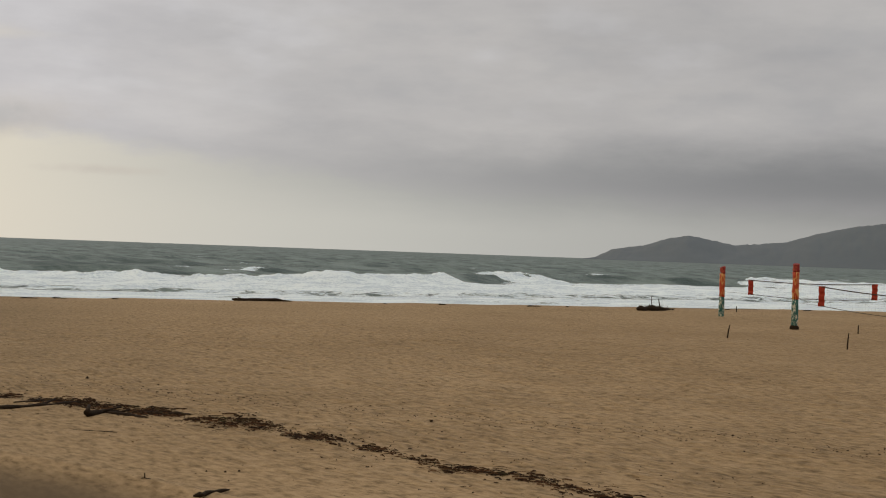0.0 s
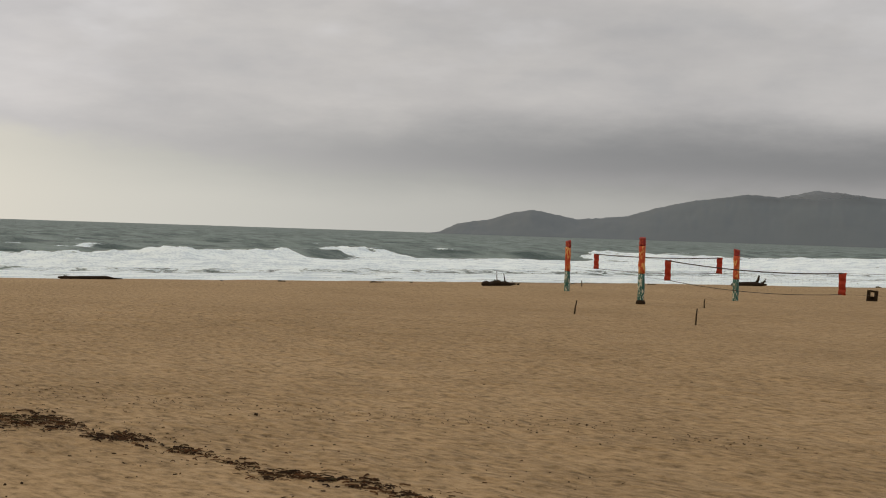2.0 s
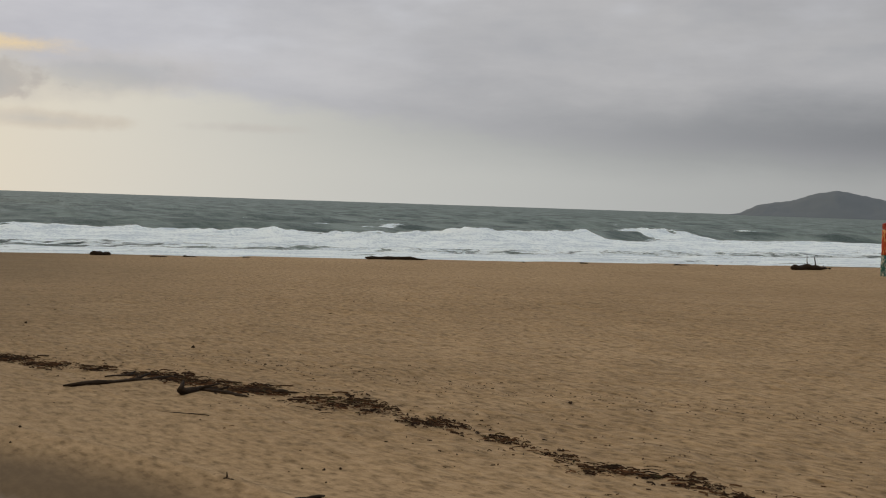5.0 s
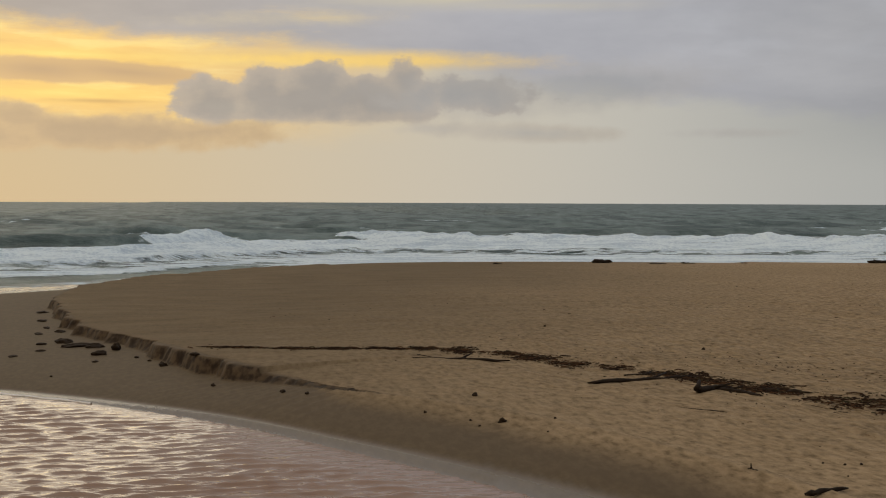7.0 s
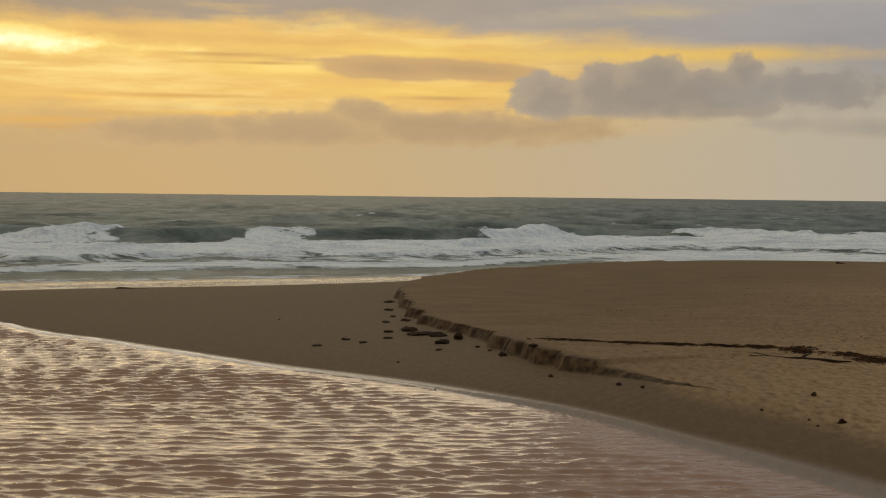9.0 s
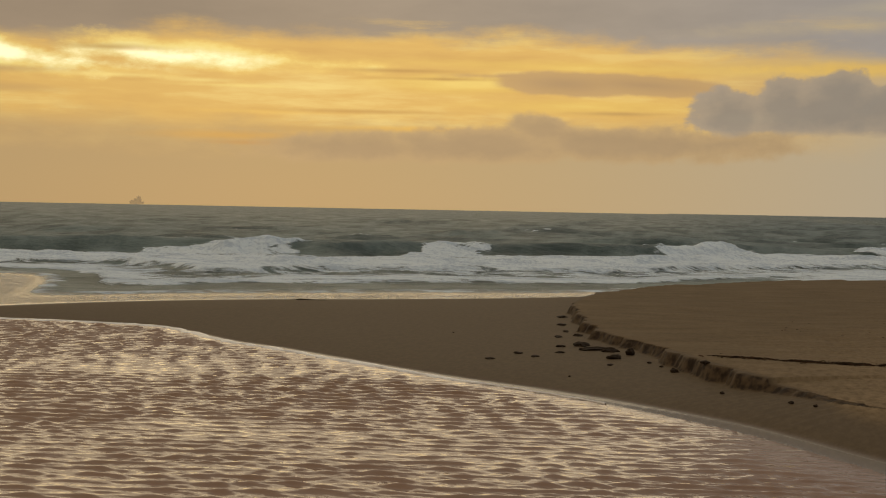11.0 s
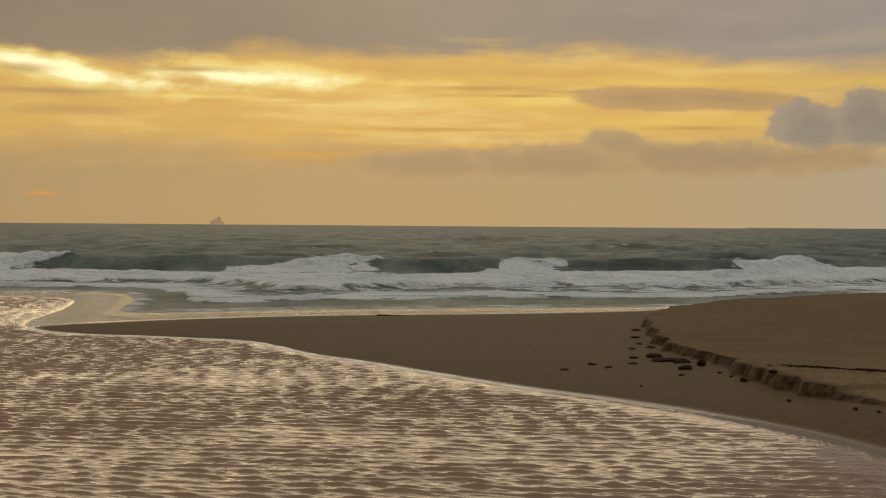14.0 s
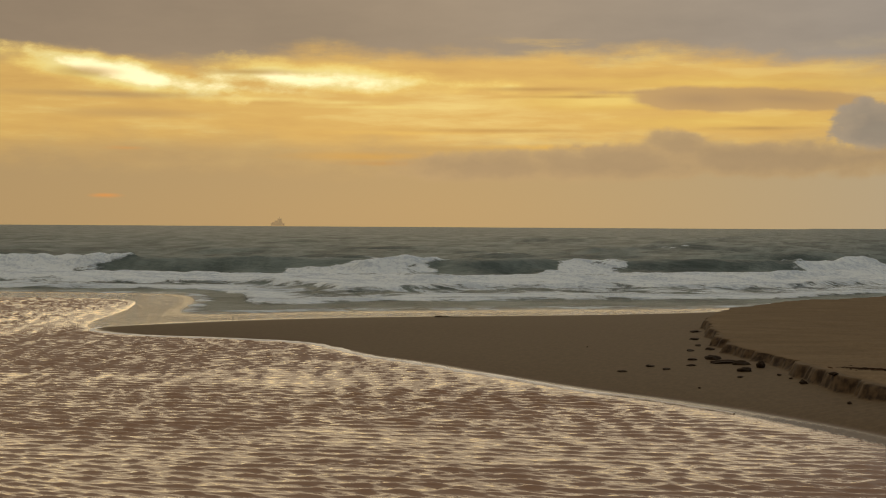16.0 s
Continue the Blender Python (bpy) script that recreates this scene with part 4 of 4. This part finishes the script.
from_to(7.55, 25.05, 10.1, 25.75, 0.06, 0.03, "long dark washed-up pole in the wrack line", ((0.5, 0.6, 0.3, 0.06, 0.03),), 0.05, 21)
from_to(5.1, 29.6, 6.95, 28.5, 0.025, 0.05, "dark branch with a forked thin end on sand", ((0.35, -0.4, -0.25, 0.02, 0.02), (0.5, 0.1, 0.45, 0.08, 0.025), (0.3, -0.5, 0.3, 0.03, 0.015)), 0.06, 22)
from_to(8.2, 22.15, 8.75, 21.55, 0.022, 0.026, "short dark stick lying on sand", (), 0.03, 23)
from_to(7.2, 15.45, 7.85, 15.75, 0.042, 0.028, "chunky dark stick lying on sand", ((0.15, -0.05, -0.1, 0.02, 0.02),), 0.02, 24)
from_to(9.05, 23.55, 9.95, 24.1, 0.11, 0.03, "dark gnarled stump with a curved root on sand", ((0.0, 0.25, 0.12, 0.12, 0.05), (0.6, 0.4, -0.2, 0.08, 0.025)), 0.12, 25, "driftwood_stump")
from_to(9.55, 24.1, 10.0, 22.95, 0.05, 0.035, "thick bent dark branch in the wrack line", ((0.3, 0.2, 0.2, 0.08, 0.03),), 0.05, 26)
from_to(5.75, 28.0, 6.2, 27.8, 0.014, 0.012, "thin dark stick lying on sand", (), 0.02, 27)
from_to(10.2, 23.7, 11.0, 23.1, 0.05, 0.03, "dark branch tangled in the wrack line", ((0.5, 0.2, -0.3, 0.05, 0.02),), 0.06, 28)
from_to(8.6, 26.2, 9.7, 26.3, 0.045, 0.03, "dark branch tangled in the wrack line", ((0.4, 0.3, 0.25, 0.05, 0.02),), 0.04, 29)
from_to(7.2, 17.1, 7.28, 16.9, 0.02, 0.014, "short upright dark twig in sand", ((0.3, 0.0, 0.0, 0.08, 0.012),), 0.0, 30)


# ---- clods of sand fallen from the scarp, and stones on the wet sand ----
def clod(x, y, long_, wide, high_, seed, label="dark wet sand clod fallen below the scarp", category="sand clod", name="sand_clod", group="fallen sand clods"):
    rnd = random.Random(seed)
    bm = bmesh.new()
    bmesh.ops.create_icosphere(bm, subdivisions=3, radius=0.5)
    o = Vector((rnd.uniform(0, 50), rnd.uniform(0, 50), 0))
    for v in bm.verts:
        v.co *= 1 + 0.55 * noise.noise(v.co * 2.4 + o) + 0.28 * noise.noise(v.co * 6.0 + o)
        if v.co.z < -0.15:
            v.co.z = -0.15 + 0.2 * (v.co.z + 0.15)
        v.co = Vector((v.co.x * long_, v.co.y * wide, v.co.z * high_ * 1.1))
    ob = part(name, bm, CLOD)
    ob.matrix_world = pose(x, y, floor_at(x, y) + 0.1 * high_, 0, 0, rnd.uniform(-15, 15))
    return tagged(ob, label, category, group)


for k, (x, y, l_, w_, h_) in enumerate((
        (-4.6, 36.2, 0.28, 0.25, 0.05), (-4.0, 37.4, 0.22, 0.3, 0.06), (-3.5, 36.7, 0.2, 0.25, 0.05), (-3.0, 39.1, 0.26, 0.3, 0.07), (-2.9, 37.6, 0.24, 0.25, 0.05),
        (-3.3, 41.9, 0.25, 0.4, 0.06), (-2.45, 39.3, 0.42, 0.4, 0.13), (-2.0, 38.3, 1.0, 0.35, 0.09), (-1.4, 36.3, 0.38, 0.35, 0.13), (-1.05, 37.2, 0.26, 0.3, 0.2),
        (0.1, 33.5, 0.21, 0.2, 0.11), (0.8, 32.3, 0.22, 0.2, 0.08), (-0.5, 35.3, 0.12, 0.15, 0.05), (-0.2, 34.5, 0.10, 0.12, 0.05), (1.1, 29.8, 0.10, 0.12, 0.07),
        (-1.45, 34.9, 0.16, 0.2, 0.05), (-3.55, 46.2, 0.35, 0.5, 0.07), (-3.8, 49.5, 0.4, 0.5, 0.07), (-2.3, 32.9, 0.07, 0.08, 0.04), (-3.2, 43.6, 0.2, 0.3, 0.06),
        (-2.75, 42.3, 0.3, 0.4, 0.08), (-1.6, 37.9, 0.5, 0.35, 0.12), (2.35, 27.9, 0.12, 0.12, 0.06), (2.75, 27.3, 0.09, 0.09, 0.05))):
    clod(x * 0.94, y * 0.94, l_ * 0.85, w_, h_ * 1.1, 100 + k)
for k, (x, y, s_) in enumerate(((5.25, 24.0, 0.13), (5.15, 21.6, 0.15), (4.2, 22.9, 0.07), (4.75, 22.0, 0.055), (4.8, 21.6, 0.05), (5.9, 21.3, 0.05), (5.6, 20.6, 0.04), (8.55, 17.2, 0.05), (8.75, 17.15, 0.05), (8.35, 17.4, 0.04), (-6.2, 40.3, 0.06), (9.6, 35.6, 0.09), (11.7, 30.1, 0.10), (14.8, 20.8, 0.09))):
    clod(x, y, s_ * 0.75, s_ * 0.75, s_ * 0.7, 200 + k, "small dark stone lying on the sand", "stone", "stone", "stones on the sand")
from_to(-14.6, 54.0, -13.4, 54.2, 0.05, 0.03, "dark stick at the sea's edge on wet sand", (), 0.03, 41)


# ---- small driftwood along the berm crest ----
for k, (x, y, l_, turn) in enumerate(((57.0, 68.5, 1.3, 4), (59.5, 68.2, 0.5, 60), (72.0, 66.0, 0.6, 10), (79.0, 65.0, 0.9, -8), (87.0, 64.0, 0.5, 20), (47.0, 70.5, 0.4, 35), (50.5, 69.5, 0.5, -20),
                                      (31.0, 73.5, 0.45, 15), (28.0, 74.0, 0.8, -4), (17.5, 74.4, 0.5, 8), (26.0, 73.2, 1.0, 5), (65.8, 65.0, 0.45, 40))):
    drift_log(x, y, l_, turn, 0.07, 0.04, "small dark driftwood scrap on the berm crest", (), 0.04, 60 + k, "driftwood_scrap", "driftwood scraps")


# ---- pale line along the river's edge ----
def pale_edge():
    line = np.array([q for q in EDGE if q[1] > 14 and q[1] < 46 and q[0] > -25.5 and q[0] < -1])
    line = curve_points(line, 6)
    d = np.gradient(line, axis=0)
    d /= np.linalg.norm(d, axis=1)[:, None]
    nrm = np.stack([-d[:, 1], d[:, 0]], 1)
    k = np.arange(len(line))
    wide = (0.13 + 0.06 * value_noise(k * 0.23, k * 0.0, 90)) * (0.13 + 0.87 * (1 - step(line[:, 0], -9, -1)))
    shift = 0.05 * (1 - 0.8 * step(line[:, 0], -9, -1)) * value_noise(k * 0.17, k * 0.0, 92)
    rows = []
    for t_, h_ in ((-1, -0.02), (-0.6, 0.014), (0, 0.026), (0.6, 0.014), (1, -0.02)):
        q = line + nrm * (shift + wide * t_)[:, None]
        z = np.maximum(ground_height(q[:, 0], q[:, 1])[0], WATER) + h_
        rows.append(np.column_stack([q, z]))
    g = np.array(rows)
    return tagged(sheet("pale_edge", g[:, :, 0], g[:, :, 1], g[:, :, 2], PALE_EDGE), "thin pale line along the river edge", "foam", kind="stuff")


pale_edge()


# ---- the ship on the horizon ----
def ship():
    base = tagged(new("cargo_ship"), "hazy distant ship with tall superstructure on the horizon", "ship")
    a_ = radians(-21.35)
    base.matrix_world = pose(3000 * math.sin(a_), 3000 * math.cos(a_), WATER, 0, 0, 22 + 4)
    bm = bmesh.new()
    box(bm, 0, 0, 3.5, 27, 7, 5)
    for v in bm.verts:
        if v.co.z > 4:
            v.co.x *= 1.06
    part("hull", bm, STEEL, base)
    for nm, c, s in (("deckhouse", (2, 0, 9), (15, 6, 6)), ("bridge", (4, 0, 14), (8, 5, 4)), ("deck_block", (-9, 0, 7.5), (6, 5, 3))):
        bm = bmesh.new()
        box(bm, *c, *s)
        bmesh.ops.bevel(bm, geom=bm.edges[:], offset=0.4, segments=1, affect="EDGES")
        part(nm, bm, STEEL, base)
    bm = bmesh.new()
    tube(bm, [(4, 0, 16), (4, 0, 19.5)], [0.6, 0.3], 6)
    part("mast", bm, STEEL, base)


ship()
